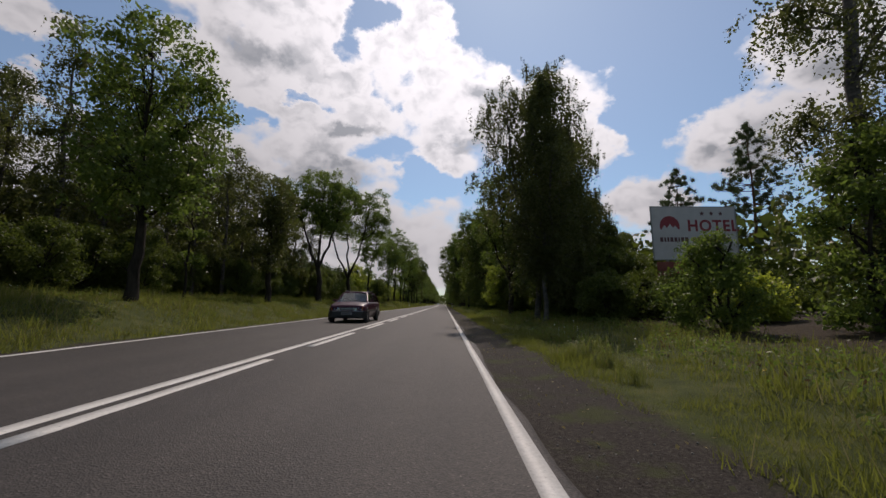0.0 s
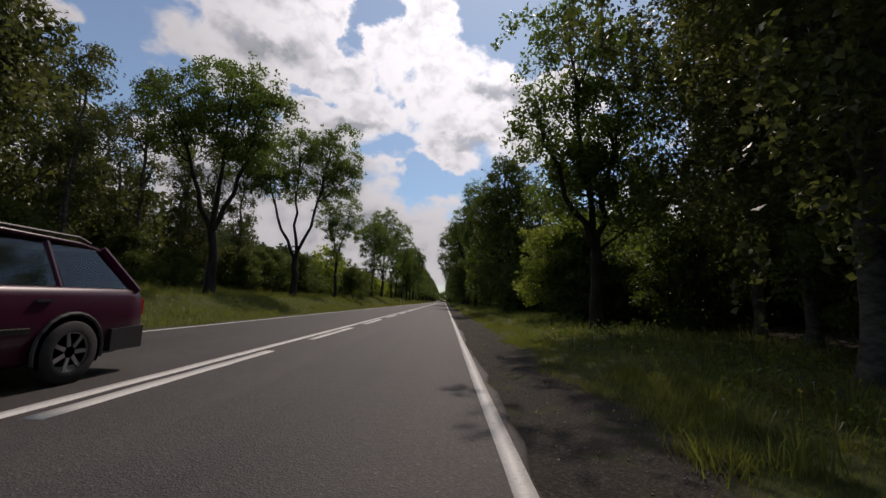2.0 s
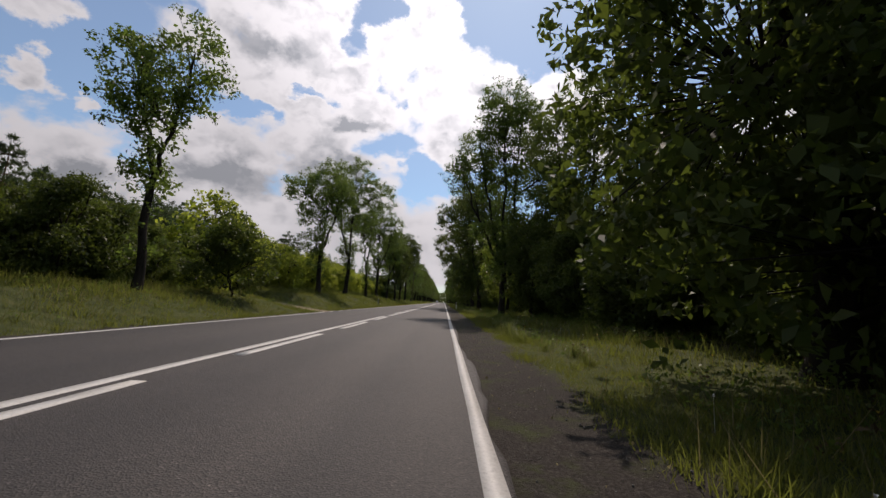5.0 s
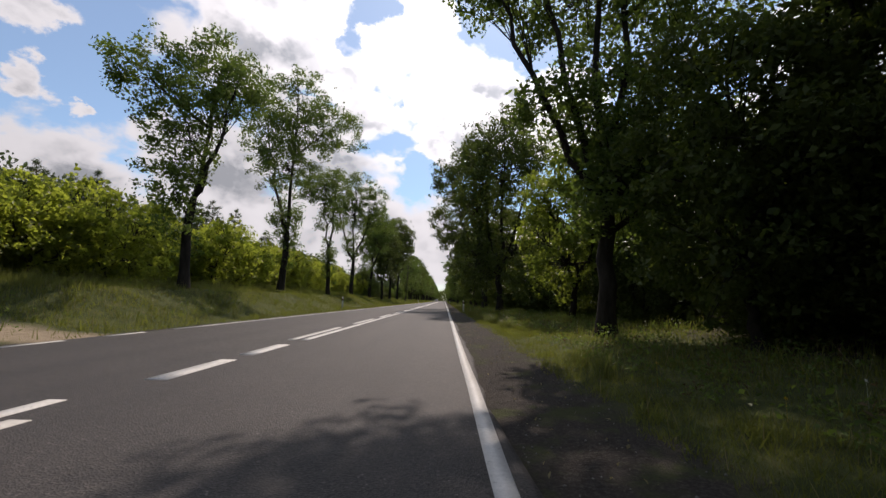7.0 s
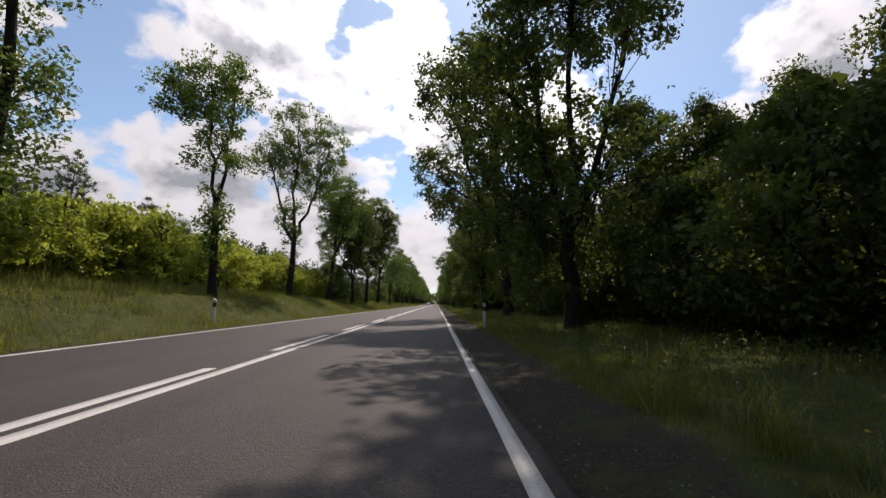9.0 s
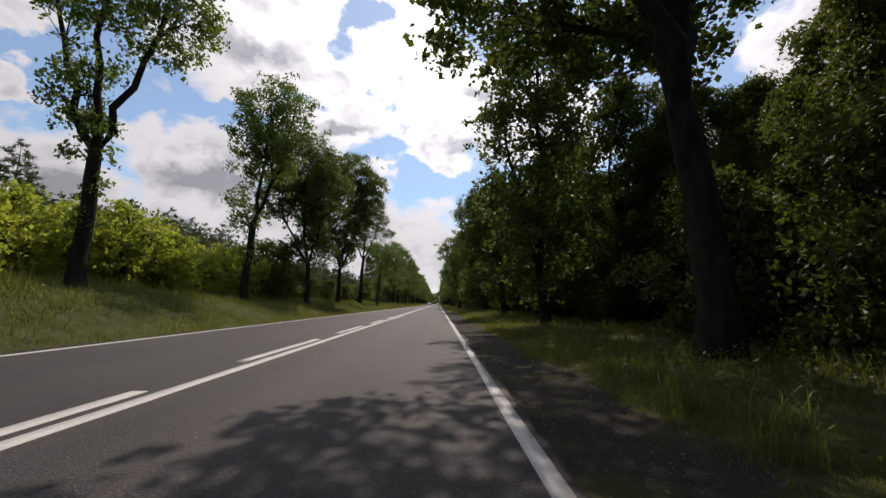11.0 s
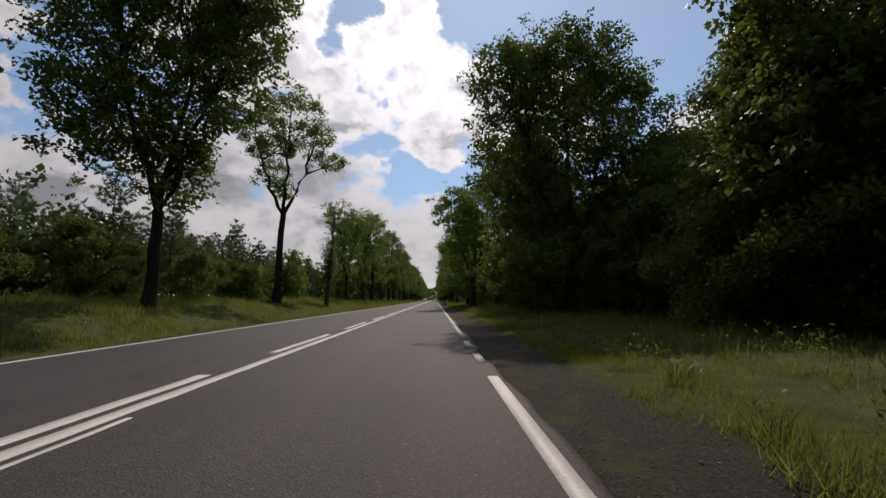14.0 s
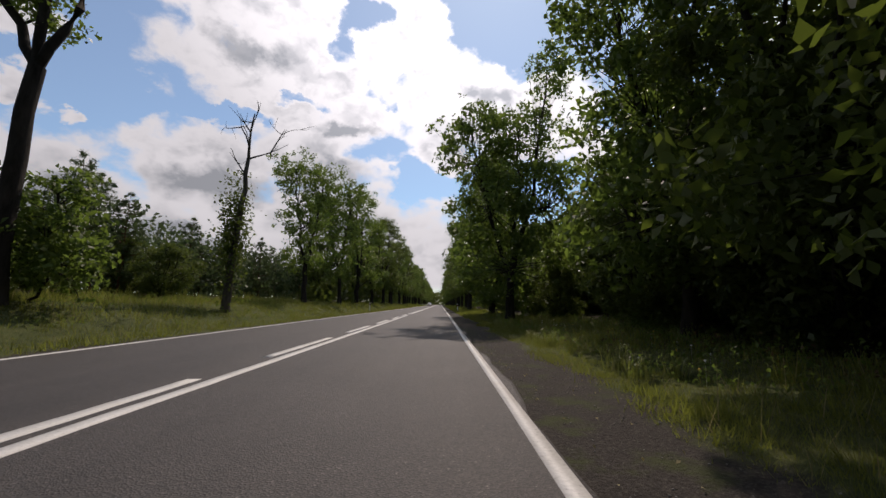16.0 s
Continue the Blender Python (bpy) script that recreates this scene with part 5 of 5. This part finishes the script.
def build_flowers():
    """Small white and yellow flower heads on thin stalks."""
    rng = np.random.default_rng(80)
    for name, mat, n, label in (("white_flowers", WHITE_PETAL, 110, "tiny white wildflowers scattered in the grass"), ("yellow_flowers", YELLOW_PETAL, 90, "tiny yellow wildflowers scattered in the grass")):
        x = rng.uniform(5.0, 7.4, n)
        y = rng.uniform(2, 172, n)
        z = np.array([ground_height(a, b) for a, b in zip(x, y)]) + rng.uniform(0.16, 0.34, n)
        head = leaves(rng, np.repeat(np.stack([x, y, z], 1), 6, 0) + rng.normal(0, 0.006, (6 * n, 3)), 0.024, 0.7, 2.0)
        stalk = np.stack([np.stack([x - 0.0015, y, z - 0.34], 1), np.stack([x + 0.0015, y, z - 0.34], 1), np.stack([x + 0.001, y, z], 1), np.stack([x - 0.001, y, z], 1)], 1).reshape(-1, 3)
        tagged(new(name, mesh_of(name, *joined([head, (stalk, np.arange(4 * n).reshape(n, 4))]), mat)), label, "wildflowers", kind="stuff")


WHITE_PETAL, YELLOW_PETAL = plain("white_petal", (0.70, 0.69, 0.64), 0.6), plain("yellow_petal", (0.62, 0.42, 0.04), 0.6)
build_tussocks()
build_flowers()

# ---- hoarding at the wood's edge ----
WHITE_BOARD = plain("white_board", (0.48, 0.47, 0.46), 0.6, 0, 0.08, 2.0)
DARK_RED = plain("dark_red_print", (0.24, 0.018, 0.028), 0.5, 0, 0.1)
GREY_PRINT = plain("dark_print", (0.10, 0.035, 0.04), 0.5, 0, 0.1)
STEEL = plain("galvanised_steel", (0.30, 0.31, 0.31), 0.5, 0.7, 0.15)
RED_BOARD = plain("red_board", (0.20, 0.045, 0.032), 0.55, 0, 0.2, 3.0)


def box(bm, cx, cy, cz, sx, sy, sz, bevel=0.0):
    r = bmesh.ops.create_cube(bm, size=1.0, matrix=Matrix.LocRotScale((cx, cy, cz), None, (sx, sy, sz)))
    if bevel:
        edges = {e for v in r["verts"] for e in v.link_edges}
        bmesh.ops.bevel(bm, geom=list(edges), offset=bevel, segments=2, affect="EDGES")
    return bm


def flat_shape(points, y, depth=0.006):
    """A shape in the board's plane, given a little depth."""
    bm = bmesh.new()
    front = [bm.verts.new((x, y, z)) for x, z in points]
    face = bm.faces.new(front)
    ext = bmesh.ops.extrude_face_region(bm, geom=[face])
    for v in [g for g in ext["geom"] if isinstance(g, bmesh.types.BMVert)]:
        v.co.y -= depth
    bmesh.ops.recalc_face_normals(bm, faces=bm.faces)
    return bm


def hoarding():
    root = new("billboard")
    root.location = (15.6, 20.2, ground_height(15.6, 20.2) - 0.05)
    g = root.location.z
    root.rotation_euler = (0, radians(-1.5), radians(4))
    z0, z1 = 3.30 - g, 5.95 - g
    w, mid = 4.4, (z0 + z1) / 2
    part("panel", box(bmesh.new(), 0, 0, mid, w, 0.05, z1 - z0, 0.008), WHITE_BOARD, root)
    for name, cx, cz, sx, sz in (("frame_top", 0, z1 + 0.02, w + 0.1, 0.05), ("frame_bottom", 0, z0 - 0.02, w + 0.1, 0.05), ("frame_side", -w / 2 - 0.025, mid, 0.05, z1 - z0), ("frame_side", w / 2 + 0.025, mid, 0.05, z1 - z0)):
        part(name, box(bmesh.new(), cx, 0.0, cz, sx, 0.075, sz, 0.006), STEEL, root)
    for x in (-1.5, 1.5):
        part("post", box(bmesh.new(), x, 0.09, (z1 - 0.3) / 2, 0.12, 0.10, z1 - 0.3, 0.01), STEEL, root)
    part("lower_panel", box(bmesh.new(), -1.0, 0, z0 - 0.48, 2.2, 0.05, 0.72, 0.008), RED_BOARD, root, "small dark red panel")
    # a round emblem with a jagged light ridge across it
    cx, cz, r = -1.30, z1 - 0.98, 0.52
    disc = [(cx + r * math.cos(a), cz + r * math.sin(a)) for a in np.linspace(-0.35, math.pi + 0.35, 28)]
    part("emblem", flat_shape(disc, -0.026), DARK_RED, root, "dark red round emblem")
    ridge = [(cx - 0.50, cz - 0.40), (cx - 0.42, cz - 0.12), (cx - 0.28, cz + 0.06), (cx - 0.16, cz - 0.10), (cx + 0.02, cz + 0.12), (cx + 0.16, cz - 0.08), (cx + 0.28, cz + 0.02), (cx + 0.44, cz - 0.16), (cx + 0.50, cz - 0.40)]
    part("ridge", flat_shape(ridge, -0.033), WHITE_BOARD, root, "white jagged ridge on the emblem")
    for sx in (0.45, 0.95, 1.45):
        pts = [(sx + (0.14 if k % 2 == 0 else 0.06) * math.sin(k * math.pi / 5), z1 - 0.33 + (0.14 if k % 2 == 0 else 0.06) * math.cos(k * math.pi / 5)) for k in range(10)]
        part("star", flat_shape(pts, -0.026), GREY_PRINT, root)
    cu = bpy.data.curves.new("lettering", "FONT")
    cu.body, cu.size, cu.extrude, cu.offset = "HOTEL", 0.80, 0.004, 0.022
    cu.align_x, cu.space_character = "CENTER", 1.12
    txt = new("lettering", cu)
    txt.parent = root
    txt.location, txt.rotation_euler = (0.98, -0.031, z1 - 1.22), (radians(90), 0, 0)
    cu.materials.append(DARK_RED)
    x = -1.85
    for k, length in enumerate((0.16, 0.10, 0.10, 0.16, 0.15, 0.09, 0.15, 0.18, 0.30, 0.16, 0.15, 0.14, 0.16, 0.30, 0.16, 0.15, 0.14, 0.17, 0.15)):
        if length < 0.3:
            part("print_bar", box(bmesh.new(), x + length / 2, -0.029, z1 - 1.66, length, 0.008, 0.22), GREY_PRINT, root)
        x += (length if length < 0.3 else 0.12) + 0.055
    tagged(root, "white hotel billboard with red emblem, half hidden by shrubs", "billboard")


hoarding()

# ---- roadside posts ----
POST_WHITE = plain("white_plastic", (0.70, 0.70, 0.69), 0.45, 0, 0.06)
POST_BLACK = plain("black_band", (0.02, 0.02, 0.02), 0.5, 0, 0.1)
REFLECTOR = plain("red_reflector", (0.45, 0.03, 0.02), 0.25, 0, 0.05)


def delineator(x, y):
    root = new("delineator_post")
    root.location = (x, y, ground_height(x, y) - 0.03)
    bm = bmesh.new()
    prof = [(-0.06, -0.03), (0.06, -0.03), (0.05, 0.02), (0.0, 0.045), (-0.05, 0.02)]
    rings = []
    for z, s, cut in ((0, 1, 0), (0.92, 0.95, 0), (1.0, 0.95, 0.05)):
        rings.append([bm.verts.new((px * s, py * s, z - (cut if px > 0 else 0))) for px, py in prof])
    for a, b in zip(rings, rings[1:]):
        for i in range(5):
            bm.faces.new((a[i], a[(i + 1) % 5], b[(i + 1) % 5], b[i]))
    bm.faces.new(rings[-1])
    part("shaft", bm, POST_WHITE, root)
    part("band", box(bmesh.new(), 0, -0.006, 0.78, 0.128, 0.085, 0.17, 0.006), POST_BLACK, root, "slanted black band")
    part("reflector", box(bmesh.new(), 0, -0.052, 0.80, 0.045, 0.012, 0.11, 0.004), REFLECTOR, root, "small red reflector")
    tagged(root, "white roadside delineator post with black band", "post", "delineator posts")


for px, py in ((4.75, 98.2), (-5.6, 98.6), (4.8, 198.0), (-5.6, 198.0)):
    delineator(px, py)

# ---- oncoming estate car in the other lane ----
RUBBER = plain("tyre_rubber", (0.018, 0.018, 0.019), 0.85, 0, 0.2, 20, 0.2)
ALLOY = plain("alloy_rim", (0.30, 0.30, 0.31), 0.38, 0.6, 0.1)
TRIM = plain("black_trim", (0.016, 0.016, 0.017), 0.55, 0, 0.2, 12)
LINING = plain("dark_interior", (0.012, 0.012, 0.013), 0.9, 0, 0.2)
CHROME = plain("bright_trim", (0.55, 0.55, 0.56), 0.22, 0.9, 0.05)
LAMP_SILVER = plain("lamp_reflector", (0.34, 0.31, 0.24), 0.3, 0.7, 0.05)
AMBER = plain("amber_lens", (0.45, 0.16, 0.02), 0.2, 0, 0.05)
PLATE = plain("plate_white", (0.20, 0.20, 0.20), 0.5, 0, 0.06)


def car_paint(name, col):
    m, nt, b = material(name)
    flake = noise_of(nt, 220.0, 2)
    dust = noise_of(nt, 3.0, 5)
    base = ramp_of(nt, flake, [(0.4, tuple(c * 0.85 for c in col)), (0.6, tuple(c * 1.2 for c in col))])
    links(nt, (mixed(nt, 0.02, base, ramp_of(nt, dust, [(0.35, (0.05, 0.045, 0.04)), (0.7, (0.16, 0.15, 0.13))])), b.inputs["Base Color"]))
    b.inputs["Roughness"].default_value, b.inputs["Metallic"].default_value = 0.36, 0.0
    b.inputs["Specular IOR Level"].default_value = 0.22
    b.inputs["Coat Weight"].default_value, b.inputs["Coat Roughness"].default_value = 0.12, 0.05
    return m


def glass(name, tint):
    m, nt, b = material(name)
    b.inputs["Base Color"].default_value = (*tint, 1)
    b.inputs["Transmission Weight"].default_value = 1.0
    b.inputs["Roughness"].default_value, b.inputs["IOR"].default_value = 0.03, 1.45
    return m


GLASS, LAMP_GLASS = glass("tinted_glass", (0.42, 0.47, 0.46)), glass("lamp_glass", (0.85, 0.85, 0.83))


def loft(sections, close=True):
    """Skin over rings of equal count, ends closed."""
    bm = bmesh.new()
    rings = [[bm.verts.new(p) for p in ring] for ring in sections]
    n = len(rings[0])
    for a, b in zip(rings, rings[1:]):
        for i in range(n):
            bm.faces.new((a[i], a[(i + 1) % n], b[(i + 1) % n], b[i]))
    if close:
        bm.faces.new(rings[0][::-1])
        bm.faces.new(rings[-1])
    bmesh.ops.recalc_face_normals(bm, faces=bm.faces)
    return bm


def slab(corners, thick):
    """A panel with depth from four corners."""
    a, b, c, d = (Vector(p) for p in corners)
    n = (b - a).cross(d - a).normalized() * thick
    bm = bmesh.new()
    lo, hi = [bm.verts.new(p) for p in (a, b, c, d)], [bm.verts.new(p + n) for p in (a, b, c, d)]
    bm.faces.new(lo[::-1])
    bm.faces.new(hi)
    for i in range(4):
        bm.faces.new((lo[i], lo[(i + 1) % 4], hi[(i + 1) % 4], hi[i]))
    bmesh.ops.recalc_face_normals(bm, faces=bm.faces)
    return bm


def bar(points, r, sides=6):
    v, f = tube(points, [r] * len(points), sides)
    bm = bmesh.new()
    vs = [bm.verts.new(p) for p in v]
    for q in f:
        bm.faces.new([vs[i] for i in q])
    bm.faces.new(vs[:sides][::-1])
    bm.faces.new(vs[-sides:])
    bmesh.ops.recalc_face_normals(bm, faces=bm.faces)
    return bm


def lathe(profile, sides=36):
    """Turns (radius, x) pairs round the x axis."""
    bm = bmesh.new()
    rings = [[bm.verts.new((x, r * math.cos(a), r * math.sin(a))) for a in np.linspace(0, 2 * math.pi, sides, endpoint=False)] for r, x in profile]
    for a, b in zip(rings, rings[1:]):
        for i in range(sides):
            bm.faces.new((a[i], a[(i + 1) % sides], b[(i + 1) % sides], b[i]))
    bmesh.ops.recalc_face_normals(bm, faces=bm.faces)
    return bm


def wheel(root, x, y):
    side = 1 if x > 0 else -1
    tyre = part("tyre", lathe([(0.20, -0.09), (0.285, -0.095), (0.305, -0.07), (0.308, 0.0), (0.305, 0.07), (0.285, 0.095), (0.20, 0.09)]), RUBBER, root, "black rubber tyre", True)
    tyre.location = (x, y, 0.308)
    bm = lathe([(0.02, 0.05 * side), (0.06, 0.062 * side), (0.075, 0.045 * side), (0.18, 0.055 * side), (0.208, 0.085 * side), (0.205, 0.02 * side), (0.09, -0.01 * side)])
    rim = part("rim", bm, ALLOY, tyre, "grey alloy rim", True)
    for k in range(7):
        a = 2 * math.pi * k / 7
        bm = bmesh.new()
        box(bm, 0.062 * side, 0.13, 0, 0.018, 0.15, 0.042, 0.004)
        bmesh.ops.rotate(bm, verts=bm.verts, cent=(0, 0, 0), matrix=Matrix.Rotation(a, 3, "X"))
        part("spoke", bm, ALLOY, tyre)
    return tyre


def estate_car(name, x, y, paint, label, turn=0.0):
    root = new(name)
    # lower body: along the length, half width at sill / waist / shoulder and heights
    st = [(-2.02, 0.56, 0.64, 0.58, 0.30, 0.56, 0.70), (-1.97, 0.68, 0.76, 0.68, 0.22, 0.56, 0.745), (-1.85, 0.75, 0.82, 0.73, 0.20, 0.56, 0.785), (-1.55, 0.79, 0.84, 0.75, 0.20, 0.56, 0.845), (-0.95, 0.80, 0.85, 0.77, 0.20, 0.57, 0.925),
          (-0.70, 0.80, 0.855, 0.785, 0.20, 0.58, 0.945), (0.3, 0.80, 0.86, 0.79, 0.20, 0.58, 0.95), (1.4, 0.80, 0.855, 0.785, 0.20, 0.58, 0.955), (2.05, 0.79, 0.84, 0.77, 0.22, 0.58, 0.96), (2.28, 0.76, 0.82, 0.74, 0.26, 0.58, 0.95), (2.36, 0.70, 0.76, 0.68, 0.34, 0.56, 0.92)]
    rings = []
    for yy, a, w, s, z0, zm, zs in st:
        crown = 0.035 if yy < -0.7 else 0.0
        half = [(a * 0.9, z0), (a, z0 + 0.05), (w, zm - 0.06), (w, zm + 0.04), (w - 0.02, zs - 0.10), (s + 0.02, zs - 0.025), (s - 0.03, zs), (s * 0.5, zs + crown)]
        rings.append([(px, yy, pz) for px, pz in half] + [(-px, yy, pz) for px, pz in reversed(half)])
    part("body", loft(rings), paint, root, "", True)
    # cabin: belt and roof lines
    belt, roof = 0.94, 1.43
    xb, xr = 0.765, 0.575
    A0, A1 = -0.86, -0.12          # windscreen foot and head
    B0, C0 = 0.30, 1.22
    D0, D1 = 2.28, 1.86            # tail at belt and roof
    part("lining", loft([[(xb - 0.07, A0 + 0.12, 0.86), (-xb + 0.07, A0 + 0.12, 0.86), (-xb + 0.07, A0 + 0.14, 0.90), (xb - 0.07, A0 + 0.14, 0.90)], [(xb - 0.07, A1 + 0.1, 0.86), (-xb + 0.07, A1 + 0.1, 0.86), (-xr + 0.04, A1 + 0.12, 1.02), (xr - 0.04, A1 + 0.12, 1.02)],
                         [(xb - 0.07, D1, 0.86), (-xb + 0.07, D1, 0.86), (-xr + 0.04, D1, 1.02), (xr - 0.04, D1, 1.02)]]), LINING, root, "dark cabin interior")
    for sx in (-0.36, 0.36):
        for sy in (0.28, 1.15):
            part("seat", box(bmesh.new(), sx, sy, 1.08, 0.44, 0.14, 0.46, 0.05), LINING, root, "dark seat back")
    rr = []
    for yy, zz, ww in ((A1 - 0.02, roof - 0.012, xr - 0.02), (A1 + 0.12, roof + 0.02, xr), (0.8, roof + 0.045, xr + 0.005), (1.6, roof + 0.02, xr), (D1 + 0.02, roof - 0.02, xr - 0.02)):
        rr.append([(ww, yy, zz - 0.04), (ww - 0.02, yy, zz - 0.005), (ww * 0.5, yy, zz + 0.02), (-ww * 0.5, yy, zz + 0.02), (-ww + 0.02, yy, zz - 0.005), (-ww, yy, zz - 0.04)])
    part("roof", loft(rr), paint, root, "", True)
    part("windscreen", slab(((-xb + 0.05, A0, belt - 0.02), (xb - 0.05, A0, belt - 0.02), (xr - 0.04, A1, roof - 0.03), (-xr + 0.04, A1, roof - 0.03)), 0.006), GLASS, root, "tinted windscreen")
    part("rear_window", slab(((xb - 0.08, D0, belt + 0.02), (-xb + 0.08, D0, belt + 0.02), (-xr + 0.05, D1 + 0.03, roof - 0.06), (xr - 0.05, D1 + 0.03, roof - 0.06)), 0.006), GLASS, root, "tinted rear window")
    for s in (-1, 1):
        X0, X1 = s * (xb - 0.005), s * (xr + 0.005)
        for a, b, c, d in ((A0 + 0.22, B0 - 0.03, B0 - 0.03, A1 + 0.10), (B0 + 0.05, C0 - 0.03, C0 - 0.05, B0 + 0.05), (C0 + 0.05, D0 - 0.20, D1 - 0.10, C0 + 0.02)):
            part("side_window", slab(((X0, a, belt + 0.01), (X0, b, belt + 0.01), (X1, c, roof - 0.06), (X1, d, roof - 0.06)), 0.006), GLASS, root, "tinted side window")
        for p, q, r in (((A0, belt - 0.03), (A1, roof - 0.03), 0.038), ((B0 + 0.01, belt - 0.02), (B0 + 0.01, roof - 0.04), 0.036), ((C0 + 0.01, belt - 0.02), (C0 - 0.02, roof - 0.04), 0.038), ((D0 - 0.04, belt - 0.02), (D1, roof - 0.04), 0.062)):
            part("pillar", bar([(s * (xb - 0.015), p[0], p[1]), (s * (xr - 0.01), q[0], q[1])], r, 7), paint, root)
        part("roof_rail", bar([(s * 0.53, 0.10, roof + 0.035), (s * 0.53, 0.25, roof + 0.075), (s * 0.535, 1.6, roof + 0.065), (s * 0.53, 1.76, roof + 0.015)], 0.016), TRIM, root, "black roof rail")
        part("belt_trim", box(bmesh.new(), s * 0.772, 0.72, belt - 0.008, 0.014, 2.95, 0.016), CHROME, root, "bright belt trim")
        part("side_moulding", box(bmesh.new(), s * 0.860, 0.02, 0.545, 0.022, 1.75, 0.055, 0.006), TRIM, root, "black side moulding")
        part("moulding_strip", box(bmesh.new(), s * 0.873, 0.02, 0.568, 0.006, 1.72, 0.012), CHROME, root, "bright strip")
        for yy in (0.08, 1.00):
            part("door_handle", box(bmesh.new(), s * 0.852, yy, 0.81, 0.028, 0.17, 0.03, 0.008), TRIM, root, "black door handle")
        part("door_gap", box(bmesh.new(), s * 0.846, B0, 0.60, 0.012, 0.010, 0.50), LINING, root, "dark door joint")
        part("mirror", box(bmesh.new(), s * 0.90, A0 + 0.30, 1.02, 0.20, 0.09, 0.125, 0.03), paint, root, "door mirror housing")
        part("headlight", slab(((s * 0.30, -2.06, 0.56), (s * 0.68, -2.00, 0.56), (s * 0.67, -1.97, 0.70), (s * 0.30, -2.03, 0.70)), 0.02 * s), LAMP_GLASS, root, "clear headlight")
        part("reflector", slab(((s * 0.31, -2.045, 0.565), (s * 0.67, -1.985, 0.565), (s * 0.66, -1.955, 0.695), (s * 0.31, -2.015, 0.695)), 0.008 * s), LAMP_SILVER, root, "bright lamp reflector")
        part("indicator", slab(((s * 0.69, -2.00, 0.56), (s * 0.80, -1.86, 0.56), (s * 0.79, -1.83, 0.69), (s * 0.68, -1.97, 0.70)), 0.02 * s), AMBER, root, "amber indicator")
        part("side_repeater", box(bmesh.new(), s * 0.860, -0.92, 0.66, 0.012, 0.06, 0.03, 0.004), AMBER, root, "small amber repeater")
        part("tail_lamp", box(bmesh.new(), s * 0.70, 2.30, 0.74, 0.20, 0.10, 0.22, 0.02), REFLECTOR, root, "red tail lamp")
        for yy in (-1.32, 1.32):
            arch = [(s * 0.862, yy + 0.375 * math.cos(a), 0.315 + 0.375 * math.sin(a)) for a in np.linspace(-0.25, math.pi + 0.25, 14)]
            part("wheel_arch", bar(arch, 0.020, 6), TRIM, root, "black wheel-arch lip")
            bm = bmesh.new()
            ring = [bm.verts.new((s * 0.861, yy + 0.365 * math.cos(a), max(0.18, 0.315 + 0.365 * math.sin(a)))) for a in np.linspace(0, 2 * math.pi, 30, endpoint=False)]
            bm.faces.new(ring)
            bmesh.ops.solidify(bm, geom=bm.faces, thickness=0.004)
            part("wheel_well", bm, LINING, root, "dark wheel well")
            wheel(root, s * 0.80, yy)
    bumper = []
    for yy, w, z0, z1 in ((-2.11, 0.52, 0.30, 0.50), (-2.08, 0.68, 0.24, 0.53), (-1.98, 0.77, 0.22, 0.54), (-1.72, 0.85, 0.23, 0.54)):
        bumper.append([(w, yy, z0), (w, yy, z1), (-w, yy, z1), (-w, yy, z0)])
    part("front_bumper", loft(bumper), TRIM, root, "dark front bumper")
    part("rear_bumper", loft([[(w, yy, z0), (w, yy, z1), (-w, yy, z1), (-w, yy, z0)] for yy, w, z0, z1 in ((1.80, 0.87, 0.26, 0.50), (2.30, 0.845, 0.26, 0.52), (2.45, 0.72, 0.30, 0.52))]), TRIM, root, "dark rear bumper")
    part("bumper_strip", bar([(-0.86, -1.75, 0.535), (-0.80, -1.97, 0.535), (-0.67, -2.085, 0.535), (0, -2.115, 0.535), (0.67, -2.085, 0.535), (0.80, -1.97, 0.535), (0.86, -1.75, 0.535)], 0.010), CHROME, root, "bright bumper strip")
    part("grille", box(bmesh.new(), 0, -2.035, 0.635, 0.56, 0.04, 0.13, 0.01), TRIM, root, "black grille")
    for k in range(4):
        part("grille_slat", box(bmesh.new(), 0, -2.06, 0.59 + k * 0.029, 0.56, 0.012, 0.008), ALLOY, root)
    part("air_intake", box(bmesh.new(), 0, -2.105, 0.30, 0.86, 0.02, 0.07, 0.008), LINING, root, "dark lower intake")
    plate = part("number_plate", box(bmesh.new(), 0, -2.118, 0.42, 0.50, 0.014, 0.11, 0.004), PLATE, root, "white number plate")
    for k in range(6):
        part("plate_bar", box(bmesh.new(), -0.19 + k * 0.075, -2.127, 0.42, 0.042, 0.004, 0.07), POST_BLACK, plate)
    for s in (-0.25, 0.28):
        part("wiper", bar([(s, A0 - 0.01, belt + 0.012), (s + 0.22, A0 + 0.16, belt + 0.135), (s + 0.40, A0 + 0.10, belt + 0.085)], 0.008, 5), TRIM, root, "black wiper")
    # short nose ahead of the wheel arches
    for ob in root.children:
        if ob.location.length == 0:
            for v in ob.data.vertices:
                if v.co.y < -1.45:
                    v.co.y = -1.45 + (v.co.y + 1.45) * 0.62
    root.matrix_basis = pose(x, y, 0.0, 0, 0, turn)
    tagged(root, label, "car")
    return root


estate_car("estate_car", -1.52, 20.42, car_paint("plum_paint", (0.042, 0.0022, 0.017)), "dark plum estate car on the asphalt, sunlit roof rails")
estate_car("estate_car", -2.1, 330.0, car_paint("white_car_paint", (0.62, 0.62, 0.61)), "distant white estate car on the road")
